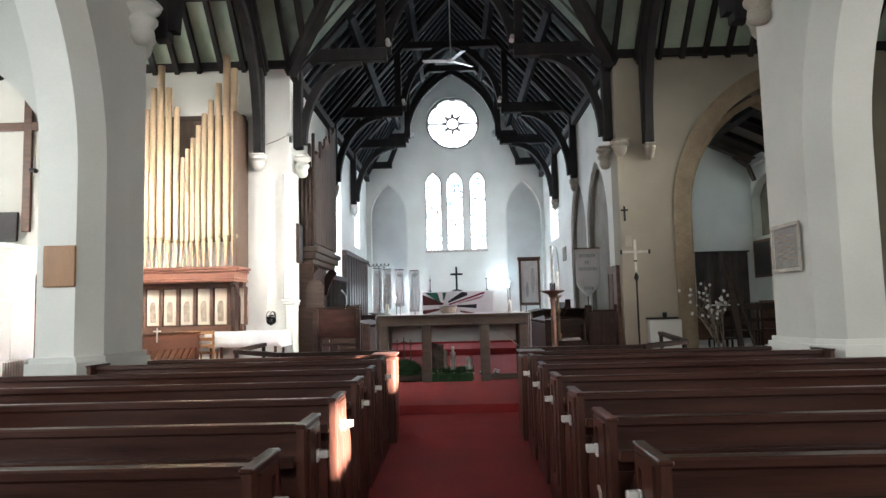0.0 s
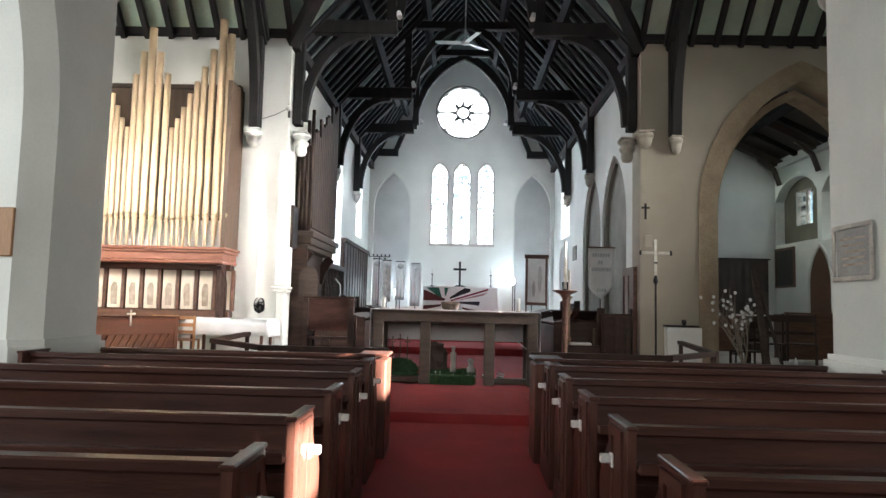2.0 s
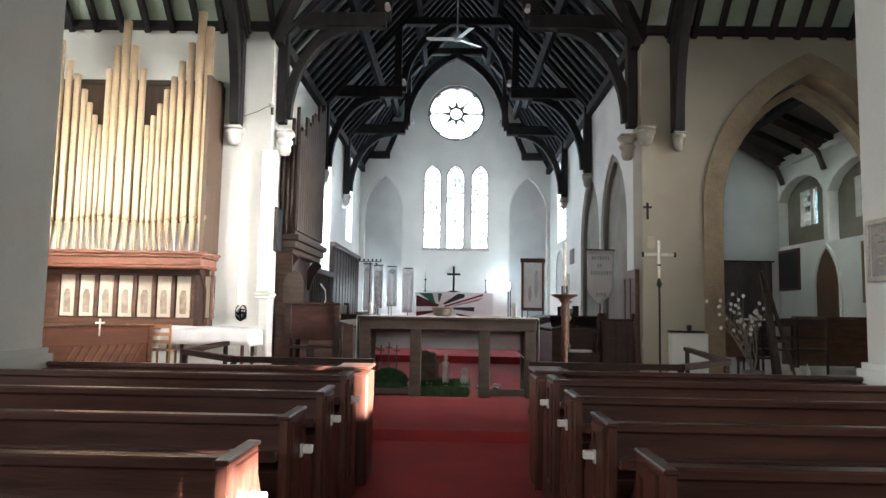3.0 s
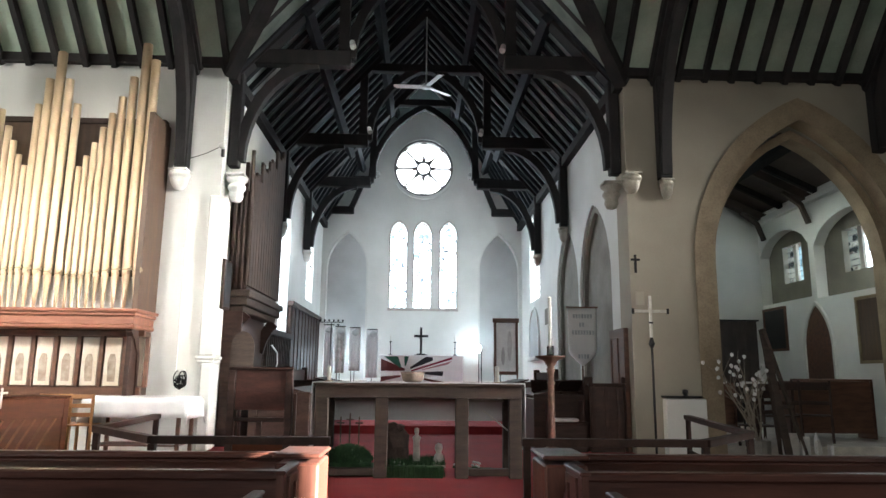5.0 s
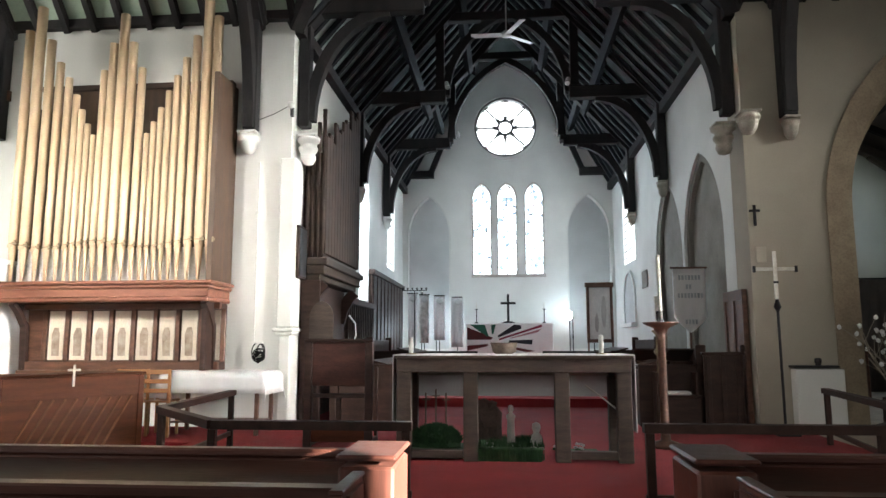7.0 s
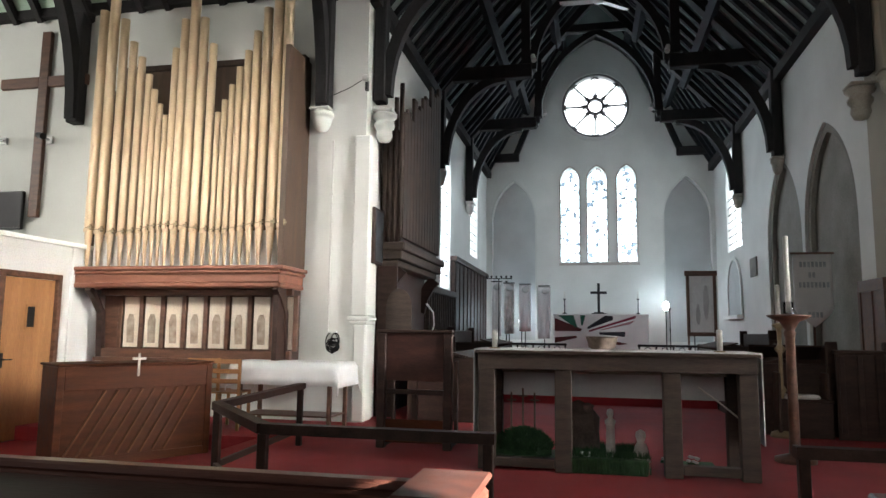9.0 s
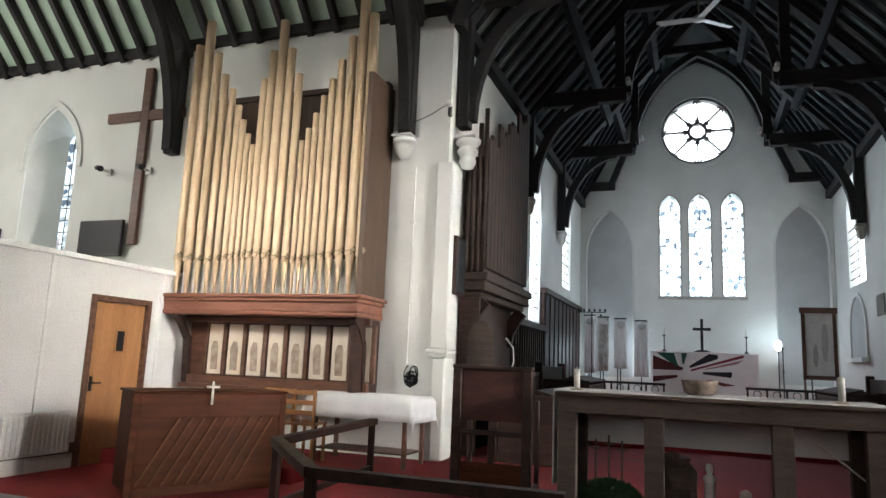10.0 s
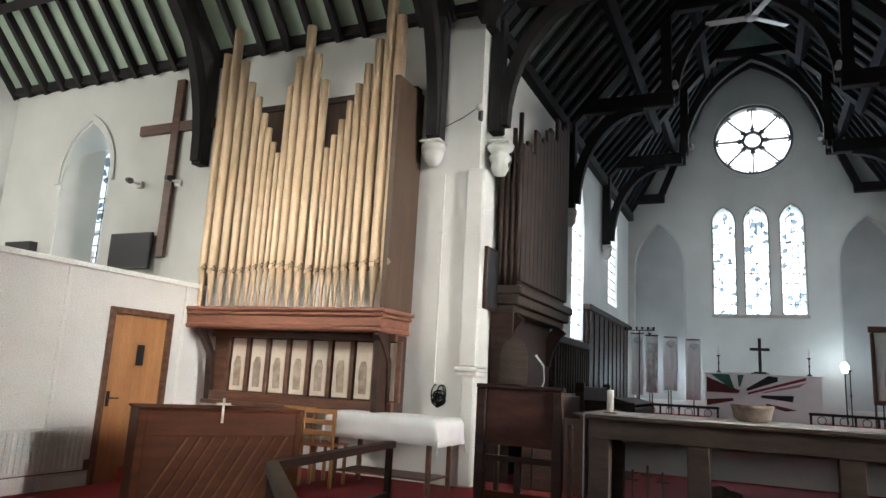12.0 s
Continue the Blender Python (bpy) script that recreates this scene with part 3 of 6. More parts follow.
def side_truss(x, foot=4.55):
    """Half a transept truss on the east wall: post, curved brace and rafter going west."""
    t = thing("transept_truss", "dark stained timber transept truss with a curved brace", "roof truss", "transept trusses", (x, YX, 0))
    part("wall_post", boxes((-0.1, 0.1, -0.2, -0.004, foot, EAVE), bev=0.015), TIMBER, t)
    bm = bmesh.new()
    pts = [(0, -0.16 - 1.5 * (1 - math.cos(radians(a))), foot + 0.05 + (7.15 - foot) * math.sin(radians(a))) for a in range(0, 91, 9)]
    sweep(bm, pts, 0.16, 0.18, (1, 0, 0))
    part("curved_brace", bm, TIMBER, t)
    bm = bmesh.new()
    beam(bm, (0, 0, EAVE - 0.1), (0, ym - YX, TRIDGE - 0.2), 0.2, 0.28, (1, 0, 0))
    part("principal_rafter", bm, TIMBER, t)
    part("tie_collar", boxes((-0.09, 0.09, ym - YX - 1.9, -1.3, 7.7, 7.95)), TIMBER, t)
    return t


for x, foot in ((-3.93, 4.55), (3.93, 4.55), (-8.05, 4.55), (7.62, 5.1), (11.4, 5.1)):
    side_truss(x, foot=foot)


# backdrops of sky outside the windows
for nm, r in (("backdrop_east", (-5, 5, 29, 29.05, 1, 12)), ("backdrop_north", (-13, -8, 15.9, 15.95, 1.5, 7)), ("backdrop_chancel_north", (-4.4, -4.35, 18, 34, 1, 8)), ("backdrop_chancel_south", (4.35, 4.4, 21.6, 34, 1, 8)), ("backdrop_chapel", (10.5, 10.55, 15.5, 21.5, 2.5, 6))):
    struct(nm, boxes(r), DIMSKY if nm == "backdrop_north" else SKYGLOW, "bright overcast sky")


def stained(name, axis, at, u0, u1, sill, spring, apex, rows, cols, label, glass=None):
    """A leaded window: glass with lead cames and stone edge, in a pointed opening."""
    w = thing(name, label, "window")
    w["kind"] = "structure"
    bm = bmesh.new()
    prism(bm, [(u0, sill)] + pointed(u0, u1, spring, apex) + [(u1, sill)], axis, at, at + 0.012)
    part("pane", bm, glass or STAINED, w)
    bm = bmesh.new()
    for i in range(1, cols):
        u = u0 + (u1 - u0) * i / cols
        prism(bm, [(u - 0.008, sill), (u + 0.008, sill), (u + 0.008, apex - 0.06 - 0.5 * abs(i / cols - 0.5)), (u - 0.008, apex - 0.06 - 0.5 * abs(i / cols - 0.5))], axis, at - 0.012, at - 0.001)
    for i in range(1, rows):
        z = sill + (spring - sill) * i / rows
        prism(bm, [(u0, z - 0.01), (u1, z - 0.01), (u1, z + 0.01), (u0, z + 0.01)], axis, at - 0.014, at - 0.001)
    part("cames", bm, IRON, w)
    return w


STAINED = bpy.data.materials.new("stained_glass")
STAINED.use_nodes = True
nt = STAINED.node_tree
N, L = nt.nodes, nt.links
b = N["Principled BSDF"]
tc, vo, rp = N.new("ShaderNodeTexCoord"), N.new("ShaderNodeTexVoronoi"), N.new("ShaderNodeValToRGB")
vo.inputs["Scale"].default_value = 9
L.new(tc.outputs["Object"], vo.inputs[0])
cr = rp.color_ramp
cr.interpolation = "CONSTANT"
cr.elements[0].position, cr.elements[0].color = 0.0, (0.10, 0.13, 0.16, 1)
cr.elements[1].position, cr.elements[1].color = 0.14, (0.75, 0.88, 0.95, 1)
for p_, c_ in ((0.34, (0.35, 0.40, 0.42, 1)), (0.42, (0.85, 0.95, 1.0, 1)), (0.74, (0.45, 0.40, 0.42, 1)), (0.8, (0.8, 0.9, 0.95, 1))):
    e_ = cr.elements.new(p_)
    e_.color = c_
sp = N.new("ShaderNodeSeparateColor")
L.new(vo.outputs["Color"], sp.inputs[0])
L.new(sp.outputs[0], rp.inputs[0])
L.new(rp.outputs[0], b.inputs["Base Color"])
b.inputs["Transmission Weight"].default_value = 1.0
b.inputs["IOR"].default_value = 1.02
b.inputs["Roughness"].default_value = 0.05

CLEARPANE = bpy.data.materials.new("pale_clear_glass")
CLEARPANE.use_nodes = True
_q = CLEARPANE.node_tree.nodes["Principled BSDF"]
_q.inputs["Base Color"].default_value = (0.95, 0.98, 1.0, 1)
_q.inputs["Transmission Weight"].default_value, _q.inputs["IOR"].default_value, _q.inputs["Roughness"].default_value = 1.0, 1.02, 0.05
for a, b_ in LAN:
    stained("window_lancet", 1, YE + 0.2, a, b_, 3.52, 6.0, 6.42, 9, 4, "tall narrow pointed stained glass window, bright with daylight")
stained("window_north", 1, YX + 0.62, -11.4, -10.2, 2.6, 4.6, 5.6, 9, 3, "narrow pointed leaded window with coloured glass")
stained("window_chancel_north", 0, -HALF - 0.06, 19.95, 20.95, 2.35, 4.85, 5.72, 8, 2, "narrow pointed leaded chancel window", CLEARPANE)
stained("window_chancel_north", 0, -HALF - 0.06, 23.6, 24.8, 3.45, 5.2, 6.0, 8, 2, "narrow pointed leaded chancel window", CLEARPANE)
stained("window_chancel_south", 0, HALF + 0.05, 23.15, 24.85, 3.55, 5.1, 6.12, 8, 2, "narrow pointed leaded chancel window", CLEARPANE)

# rose window
GREYSTONE = mat("grey_tracery_stone", (0.22, 0.22, 0.22), 0.85, (0.15, 0.15, 0.15), 5.0, 0.2)
rw = thing("window_rose", "round stone traceried rose window with eight petals, bright with daylight", "window", at=(0, YE + 0.1, 8.3))
rw["kind"] = "structure"
turn = pose(0, 0, 0, 90, 0, 0)
bm = bmesh.new()
for r0, r1, d in ((0.93, 1.0, 0.1), (0.20, 0.27, 0.07)):
    for i in range(48):
        a, c = 2 * math.pi * i / 48, 2 * math.pi * (i + 1) / 48
        prism(bm, [(r0 * math.cos(a), r0 * math.sin(a)), (r1 * math.cos(a), r1 * math.sin(a)), (r1 * math.cos(c), r1 * math.sin(c)), (r0 * math.cos(c), r0 * math.sin(c))], 1, -d, d)
part("ring", bm, GREYSTONE, rw)
for i in range(8):
    a = 2 * math.pi * (i + 0.5) / 8 + math.pi / 8
    c_, s_ = math.cos(a), math.sin(a)
    bm = bmesh.new()
    beam(bm, (0.26 * c_, 0, 0.26 * s_), (0.95 * c_, 0, 0.95 * s_), 0.04, 0.10, (0, 1, 0))
    for k in (-1, 1):
        beam(bm, (0.95 * c_, 0, 0.95 * s_), (0.86 * math.cos(a + k * 0.13), 0, 0.86 * math.sin(a + k * 0.13)), 0.035, 0.08, (0, 1, 0))
        beam(bm, (0.26 * c_, 0, 0.26 * s_), (0.37 * math.cos(a + k * 0.2), 0, 0.37 * math.sin(a + k * 0.2)), 0.03, 0.08, (0, 1, 0))
    prism(bm, [(0.25 * c_ - 0.055 * s_, 0.25 * s_ + 0.055 * c_), (0.25 * c_ + 0.055 * s_, 0.25 * s_ - 0.055 * c_), (0.56 * c_, 0.56 * s_)], 1, -0.06, 0.06)
    part("spoke", bm, GREYSTONE, rw)


# ---- pews ----
def pew(x0, x1, y, end_at, label, group):
    """A long pew whose back stands at y, seen from behind; end_at: the side of its aisle end."""
    t = thing("pew", label, "pew", group, (0, y, nave_floor(y - 0.1)))
    t.scale = (1, 1, 1.026)
    s = end_at
    xi = x1 if s > 0 else x0
    part("backrest", boxes((x0, x1, -0.02, 0.015, 0.14, 0.82)), PEW, t)
    part("top_rail", boxes((x0, x1, -0.045, 0.03, 0.82, 0.86), bev=0.008), PEW, t)
    part("book_ledge", boxes((x0, x1, -0.17, -0.021, 0.70, 0.722), (x0, x1, -0.185, -0.17, 0.70, 0.745), bev=0.004), PEW, t)
    part("panel_moulding", boxes((x0, x1, -0.034, -0.021, 0.60, 0.63), (x0, x1, -0.034, -0.021, 0.30, 0.34), (x0, x1, -0.03, -0.021, 0.14, 0.2)), PEW, t)
    part("seat", boxes((x0, x1, 0.016, 0.40, 0.42, 0.455), bev=0.008), PEW, t)
    for xe, k in ((xi, s), (x0 if s > 0 else x1, -s)):
        bm = bmesh.new()
        prof = [(-0.13, 0.0), (0.43, 0.0), (0.43, 0.10), (0.40, 0.14), (0.40, 0.56), (0.36, 0.63), (0.26, 0.68), (0.21, 0.76), (0.20, 0.855), (-0.13, 0.855)]
        a, c = sorted((xe, xe + k * 0.034))
        prism(bm, prof, 0, a, c)
        e = part("pew_end", bm, PEWEND, t)
        part("end_cap", boxes((a - 0.008, c + 0.008, -0.14, 0.21, 0.8555, 0.872), bev=0.005), PEW, e)
        if k == s:
            f = (c, c + 0.012) if k > 0 else (a - 0.012, a)
            part("end_panel", boxes((f[0], f[1], -0.06, 0.16, 0.18, 0.22), (f[0], f[1], -0.06, 0.16, 0.80, 0.84), (f[0], f[1], -0.06, -0.02, 0.22, 0.80), (f[0], f[1], 0.12, 0.16, 0.22, 0.80)), PEWEND, e)
    return t


PY = [7.32 - 0.755 * i for i in range(12)]
for i, y in enumerate(PY):
    wide = 3.22 if y > 6.9 else 5.6
    pew(-wide, -0.69, y, 1, "long dark varnished wooden pew beside the red aisle carpet", "rows of pews")
    pew(0.69, wide, y, -1, "long dark varnished wooden pew beside the red aisle carpet", "rows of pews")


def pew_desk(x0, x1, y, s):
    """The boarded front of a block of pews with a sloping shelf and a broad end."""
    t = thing("pew_desk", "dark varnished boarded desk with a sloping book shelf", "pew desk", "pew desks", (0, y, nave_floor(y) - 0.04))
    t.scale = (1, 1, 0.997)
    part("board", boxes((x0, x1, -0.02, 0.02, 0.05, 0.84), bev=0.005), PEW, t)
    part("top_rail", boxes((x0, x1, -0.04, 0.04, 0.841, 0.88), bev=0.01), PEW, t)
    bm = bmesh.new()
    beam(bm, (x0, -0.20, 0.78), (x1, -0.20, 0.78), 0.30, 0.022, (0, -0.28, 1))
    part("book_shelf", bm, PEW, t)
    part("shelf_lip", boxes((x0, x1, -0.375, -0.355, 0.75, 0.79), bev=0.004), PEW, t)
    a, b = (x1 - 0.11, x1 + 0.13) if s > 0 else (x0 - 0.13, x0 + 0.11)
    e = part("broad_end", boxes((a, b, -0.34, 0.09, 0, 0.855), bev=0.012), PEWEND, t)
    part("end_cap", boxes((a - 0.012, b + 0.012, -0.352, 0.10, 0.881, 0.905), bev=0.01), PEWEND, e)


pew_desk(-3.2, -0.74, 8.28, 1)
pew_desk(0.76, 3.2, 8.28, -1)


# ---- nave altar ----
al = thing("nave_altar", "weathered oak altar table with open framed front on red carpet", "altar table", at=(-0.06, 12.15, 0.182))
W, Dp, H = 1.18, 0.72, 1.06
for x in (-W + 0.06, -0.43, 0.50, W - 0.06):
    w = 0.075
    part("leg", boxes((x - w, x + w, 0, 0.12, 0, H - 0.17), bev=0.006), GREYOAK, al)
for x in (-W + 0.06, W - 0.06):
    part("leg", boxes((x - 0.07, x + 0.07, Dp - 0.12, Dp, 0, H - 0.17), bev=0.006), GREYOAK, al)
part("apron", boxes((-W - 0.02, W + 0.02, -0.01, 0.06, H - 0.17, H - 0.03), (-W - 0.02, W + 0.02, Dp - 0.06, Dp + 0.01, H - 0.17, H - 0.03), bev=0.006), GREYOAK, al)
part("tabletop", boxes((-W - 0.04, W + 0.04, -0.04, Dp + 0.04, H - 0.03, H), bev=0.006), GREYOAK, al)
part("foot_rail", boxes((-W + 0.14, -0.51, 0.0, 0.1, 0.03, 0.11), bev=0.006), GREYOAK, al)
part("foot_rail", boxes((0.58, W - 0.14, 0.0, 0.1, 0.03, 0.11), bev=0.006), GREYOAK, al)
# Pale bar added as the lit edge below the apron.
part("inner_rail", boxes((-W + 0.13, W - 0.13, Dp - 0.14, Dp - 0.11, 0.835, 0.86), bev=0.004), PALESTONE, al)
cl = thing("altar_cloth", "white linen cloth hanging down both ends of the altar table", "cloth", at=(-0.06, 12.15, 0.182))
part("linen", boxes((-W - 0.055, W + 0.055, 0.0, Dp + 0.02, H + 0.002, H + 0.012), (-W - 0.062, -W - 0.052, 0.02, Dp, 0.30, H + 0.004), (W + 0.052, W + 0.062, 0.02, Dp, 0.30, H + 0.004), (-W + 0.1, W - 0.1, Dp + 0.012, Dp + 0.022, 0.60, H + 0.004)), LINEN, cl)


# ---- communion rails ----
def rail(name, pts, posts, label, z=0.85):
    t = thing(name, label, "communion rail")
    for a, b in zip(pts, pts[1:]):
        bm = bmesh.new()
        beam(bm, (*a, z - 0.045), (*b, z - 0.045), 0.085, 0.06)
        part("handrail", bm, RAILWOOD, t)
        bm = bmesh.new()
        beam(bm, (*a, 0.35), (*b, 0.35), 0.03, 0.05)
        part("lower_rail", bm, RAILWOOD, t)
    for p in posts:
        part("post", boxes((p[0] - 0.028, p[0] + 0.028, p[1] - 0.028, p[1] + 0.028, 0.182, z - 0.075), bev=0.005), RAILWOOD, t)


rail("communion_rail", [(-0.78, 9.8), (-2.2, 9.8), (-3.12, 10.85), (-3.3, 12.9)], [(-0.82, 9.8), (-2.2, 9.8), (-3.11, 10.85), (-3.3, 12.86)], "dark oak communion rail with three straight lengths on square posts")
rail("communion_rail", [(0.78, 9.8), (2.3, 9.8), (3.14, 10.75), (3.65, 13.65)], [(0.82, 9.8), (2.3, 9.8), (3.13, 10.75), (3.65, 13.61)], "dark oak communion rail with three straight lengths on square posts")

# ---- organ ----
OX0, OX1, OY = -7.40, -4.12, 14.05
og = thing("pipe_organ", "pipe organ with tall dull gold pipes over a moulded wooden sill", "organ", at=(0, 0, 0))
part("sill", boxes((OX0, OX1, OY - 0.02, OY + 0.8, 2.191, 2.24), bev=0.012), REDWOOD, og)
part("moulding", boxes((OX0 + 0.03, OX1 - 0.03, OY + 0.0, OY + 0.8, 2.131, 2.19), bev=0.018), REDWOOD, og)
part("fascia", boxes((OX0 + 0.07, OX1 - 0.07, OY + 0.035, OY + 0.8, 2.021, 2.13), bev=0.006), REDWOOD, og)
part("moulding", boxes((OX0 + 0.05, OX1 - 0.05, OY + 0.02, OY + 0.8, 1.951, 2.02), bev=0.02), REDWOOD, og)
part("case_back", boxes((OX0 + 0.1, OX1 - 0.1, OY + 0.7, YX - 0.003, 2.24, 5.28)), CASEWOOD, og)
part("case_top", boxes((OX0 + 0.1, OX1 - 0.1, OY + 0.66, YX - 0.003, 5.281, 5.37), bev=0.006), GREYOAK, og)
part("foot_board", boxes((OX0 + 0.2, OX1 - 0.1, OY + 0.29, OY + 0.31, 2.241, 2.74), bev=0.004), PAPER, og)
part("case_side", boxes((OX1 - 0.14, OX1 - 0.06, OY + 0.1, YX - 0.003, 2.241, 5.28), bev=0.006), CASEWOOD, og)
part("case_side", boxes((OX0 + 0.06, OX0 + 0.12, OY + 0.32, YX - 0.003, 2.241, 5.0), bev=0.006), CASEWOOD, og)
PIPES = [(-7.205, 6.05), (-7.03, 6.42), (-6.847, 5.89), (-6.681, 5.53), (-6.53, 5.29), (-6.395, 5.02), (-6.292, 4.79), (-6.19, 4.57), (-6.09, 4.40), (-5.981, 5.38), (-5.857, 5.80), (-5.709, 6.25), (-5.555, 5.80), (-5.40, 5.40), (-5.276, 4.40), (-5.179, 4.57), (-5.074, 4.78), (-4.966, 5.03), (-4.849, 5.26), (-4.722, 5.53), (-4.575, 5.86), (-4.412, 6.42), (-4.262, 6.15)]
for i, (x, z) in enumerate(PIPES):
    r = 0.040 + 0.028 * (z - 4.4) / 1.8
    m = 2.78 + 0.045 * math.cos(2 * math.pi * (x + 5.95) / 1.5)
    bm = bmesh.new()
    lathe(bm, [(0.02, 2.241), (r * 0.55, 2.5), (r * 0.97, m), (r, m + 0.03), (r, z), (r * 0.88, z), (r * 0.88, z - 0.05)], (x, OY + 0.18, 0), 14)
    p = part("pipe", bm, GOLD, og, smooth=True)
    p.data.polygons.foreach_set("use_smooth", [True] * len(p.data.polygons))
    part("mouth", boxes((x - r * 0.55, x + r * 0.55, OY + 0.18 - r - 0.01, OY + 0.18 - r * 0.8, m - 0.06, m - 0.01), bev=0.004), GOLD, p)
    part("clip", boxes((x + r * 0.5, x + r * 1.5, OY + 0.18 - r - 0.012, OY + 0.18 - r * 0.6, m + 0.0, m + 0.022), (x + r * 1.0, x + r * 1.22, OY + 0.18 - r - 0.014, OY + 0.18 - r * 0.62, m - 0.03, m + 0.05)), BRASS, p)
for k in range(1):
    bm = bmesh.new()
    r = 0.045
    lathe(bm, [(0.02, 2.241), (r, 2.76), (r, 6.15 - 0.3 * k), (r * 0.88, 6.15 - 0.3 * k)], (OX1 - 0.20, OY + 0.36, 0), 12)
    part("side_pipe", bm, GOLD, og, smooth=True)
bm = bmesh.new()
tube(bm, [(x, OY + 0.10, 2.78 + 0.045 * math.cos(2 * math.pi * (x + 5.95) / 1.5)) for x, z in PIPES], 0.006, 5)
part("stay_cord", bm, BRASS, og)
part("panel_backing", boxes((OX0 + 0.35, OX1 - 0.1, OY + 0.42, OY + 0.46, 1.02, 1.95)), OAK, og)
part("panel_frame", boxes((OX0 + 0.33, OX1 - 0.02, OY + 0.34, OY + 0.415, 1.0, 1.12), (OX0 + 0.33, OX1 - 0.02, OY + 0.34, OY + 0.415, 1.86, 1.95), bev=0.006), OAK, og)
PX0, PDX = -6.745, 0.332
for i in range(9):
    x = PX0 + PDX * i
    part("mullion", boxes((x - 0.032, x + 0.032, OY + 0.36, OY + 0.415, 1.12, 1.86), bev=0.006), OAK, og)
    if i < 8:
        part("painted_panel", boxes((x + 0.05, x + PDX - 0.05, OY + 0.385, OY + 0.41, 1.14, 1.84), bev=0.004), CREAM, og)

# ---- things in rough ----
d = thing("door_1", "honey coloured flush wooden door with a small glazed slot, closed", "door", at=(-7.25, 13.33, 0))
d["kind"] = "structure"
part("leaf", boxes((-0.05, -0.01, -0.42, 0.42, 0.01, 2.02), bev=0.004), HONEY, d)
part("door_frame", boxes((-0.06, 0.035, -0.50, -0.425, 0, 2.1), (-0.06, 0.035, 0.425, 0.50, 0, 2.1), (-0.06, 0.035, -0.425, 0.425, 2.025, 2.1), bev=0.006), OAK, d)
# ---- carved corbels ----
def corbel(x, y, z, r=0.17, moulded=False, label="white painted carved stone corbel under a dark timber post"):
    t = thing("corbel", label, "corbel", "stone corbels", (x, y, z))
    bm = bmesh.new()
    if moulded:
        lathe(bm, [(0.02, -0.40), (r * 0.55, -0.38), (r * 0.8, -0.30), (r * 0.75, -0.25), (r * 0.72, -0.22), (r * 0.98, -0.17), (r * 1.0, -0.13), (r * 0.8, -0.10), (r * 0.82, -0.07), (r * 1.16, -0.03), (r * 1.2, 0.0), (r, 0.03)], n=14)
    else:
        lathe(bm, [(0.015, -0.27), (r * 0.45, -0.255), (r * 0.78, -0.19), (r * 0.92, -0.10), (r * 0.95, -0.06), (r * 1.1, -0.05), (r * 1.12, -0.01), (r, 0.03)], n=14)
    # South corbels get the darker tone in place of weaker light there.
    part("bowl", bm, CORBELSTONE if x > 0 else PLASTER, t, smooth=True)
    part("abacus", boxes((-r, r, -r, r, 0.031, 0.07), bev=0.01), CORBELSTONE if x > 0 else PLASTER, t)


for x, y, z in ((-3.95, YX - 0.1, 4.48), (3.95, YX - 0.1, 4.48), (-3.12, YX + 0.22, 4.5), (3.12, YX + 0.22, 4.5), (3.36, YX - 0.13, 4.56), (-3.2, YW - 0.4, 4.56), (3.2, YW - 0.4, 4.56), (-3.42, YW + 0.0, 4.42), (3.42, YW + 0.0, 4.42)):
    corbel(x, y, z, 0.11 if x == 3.95 else 0.15, abs(x) < 3.3)
for y in (19.3, 22.8):
    for s in (-1, 1):
        corbel(s * 3.2, y, 4.64, 0.11)

# pilaster beside the chancel mouth
bm = bmesh.new()
bx(bm, -3.46, -3.22, YX - 0.07, YX + 0.3, 1.6, 4.15, 0.02)
bx(bm, -3.50, -3.19, YX - 0.11, YX + 0.3, 1.54, 1.599, 0.015)
bx(bm, -3.47, -3.21, YX - 0.08, YX + 0.3, 1.49, 1.539, 0.01)
bx(bm, -3.42, -3.24, YX - 0.05, YX + 0.3, 0.182, 1.489, 0.02)
struct("pilaster", bm, PLASTER, "white painted stone pilaster with moulded base")

# hood mould over the north window, niche mouldings
bm = bmesh.new()
arch_band(bm, 1, YX - 0.04, YX - 0.003, -11.44, -10.16, 4.62, 5.65, 4.5, 0.10)
arch_band(bm, 1, YE - 0.03, YE - 0.003, -3.14, -1.83, 4.8, 6.04, 1.2, 0.05)
arch_band(bm, 1, YE - 0.03, YE - 0.003, 1.91, 3.21, 4.8, 6.03, 1.2, 0.05)
struct("trim_hood_moulds", bm, PLASTER, "white painted hood moulds over pointed openings")
bm = bmesh.new()
for a, b in LAN:
    arch_band(bm, 1, YE - 0.02, YE - 0.003, a, b, 6.0, 6.42, 3.52, 0.035)
bx(bm, -1.12, 1.2, YE - 0.06, YE - 0.003, 3.42, 3.5)
struct("trim_lancets", bm, PALESTONE, "pale stone edges round the lancets")
bm = bmesh.new()
for r0, r1 in ((1.0, 1.1),):
    for i in range(48):
        a, c = 2 * math.pi * i / 48, 2 * math.pi * (i + 1) / 48
        prism(bm, [(r0 * math.cos(a), 8.3 + r0 * math.sin(a)), (r1 * math.cos(a), 8.3 + r1 * math.sin(a)), (r1 * math.cos(c), 8.3 + r1 * math.sin(c)), (r0 * math.cos(c), 8.3 + r0 * math.sin(c))], 1, YE - 0.05, YE - 0.003)
struct("trim_rose", bm, PLASTER, "pale stone ring round the rose window")
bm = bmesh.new()
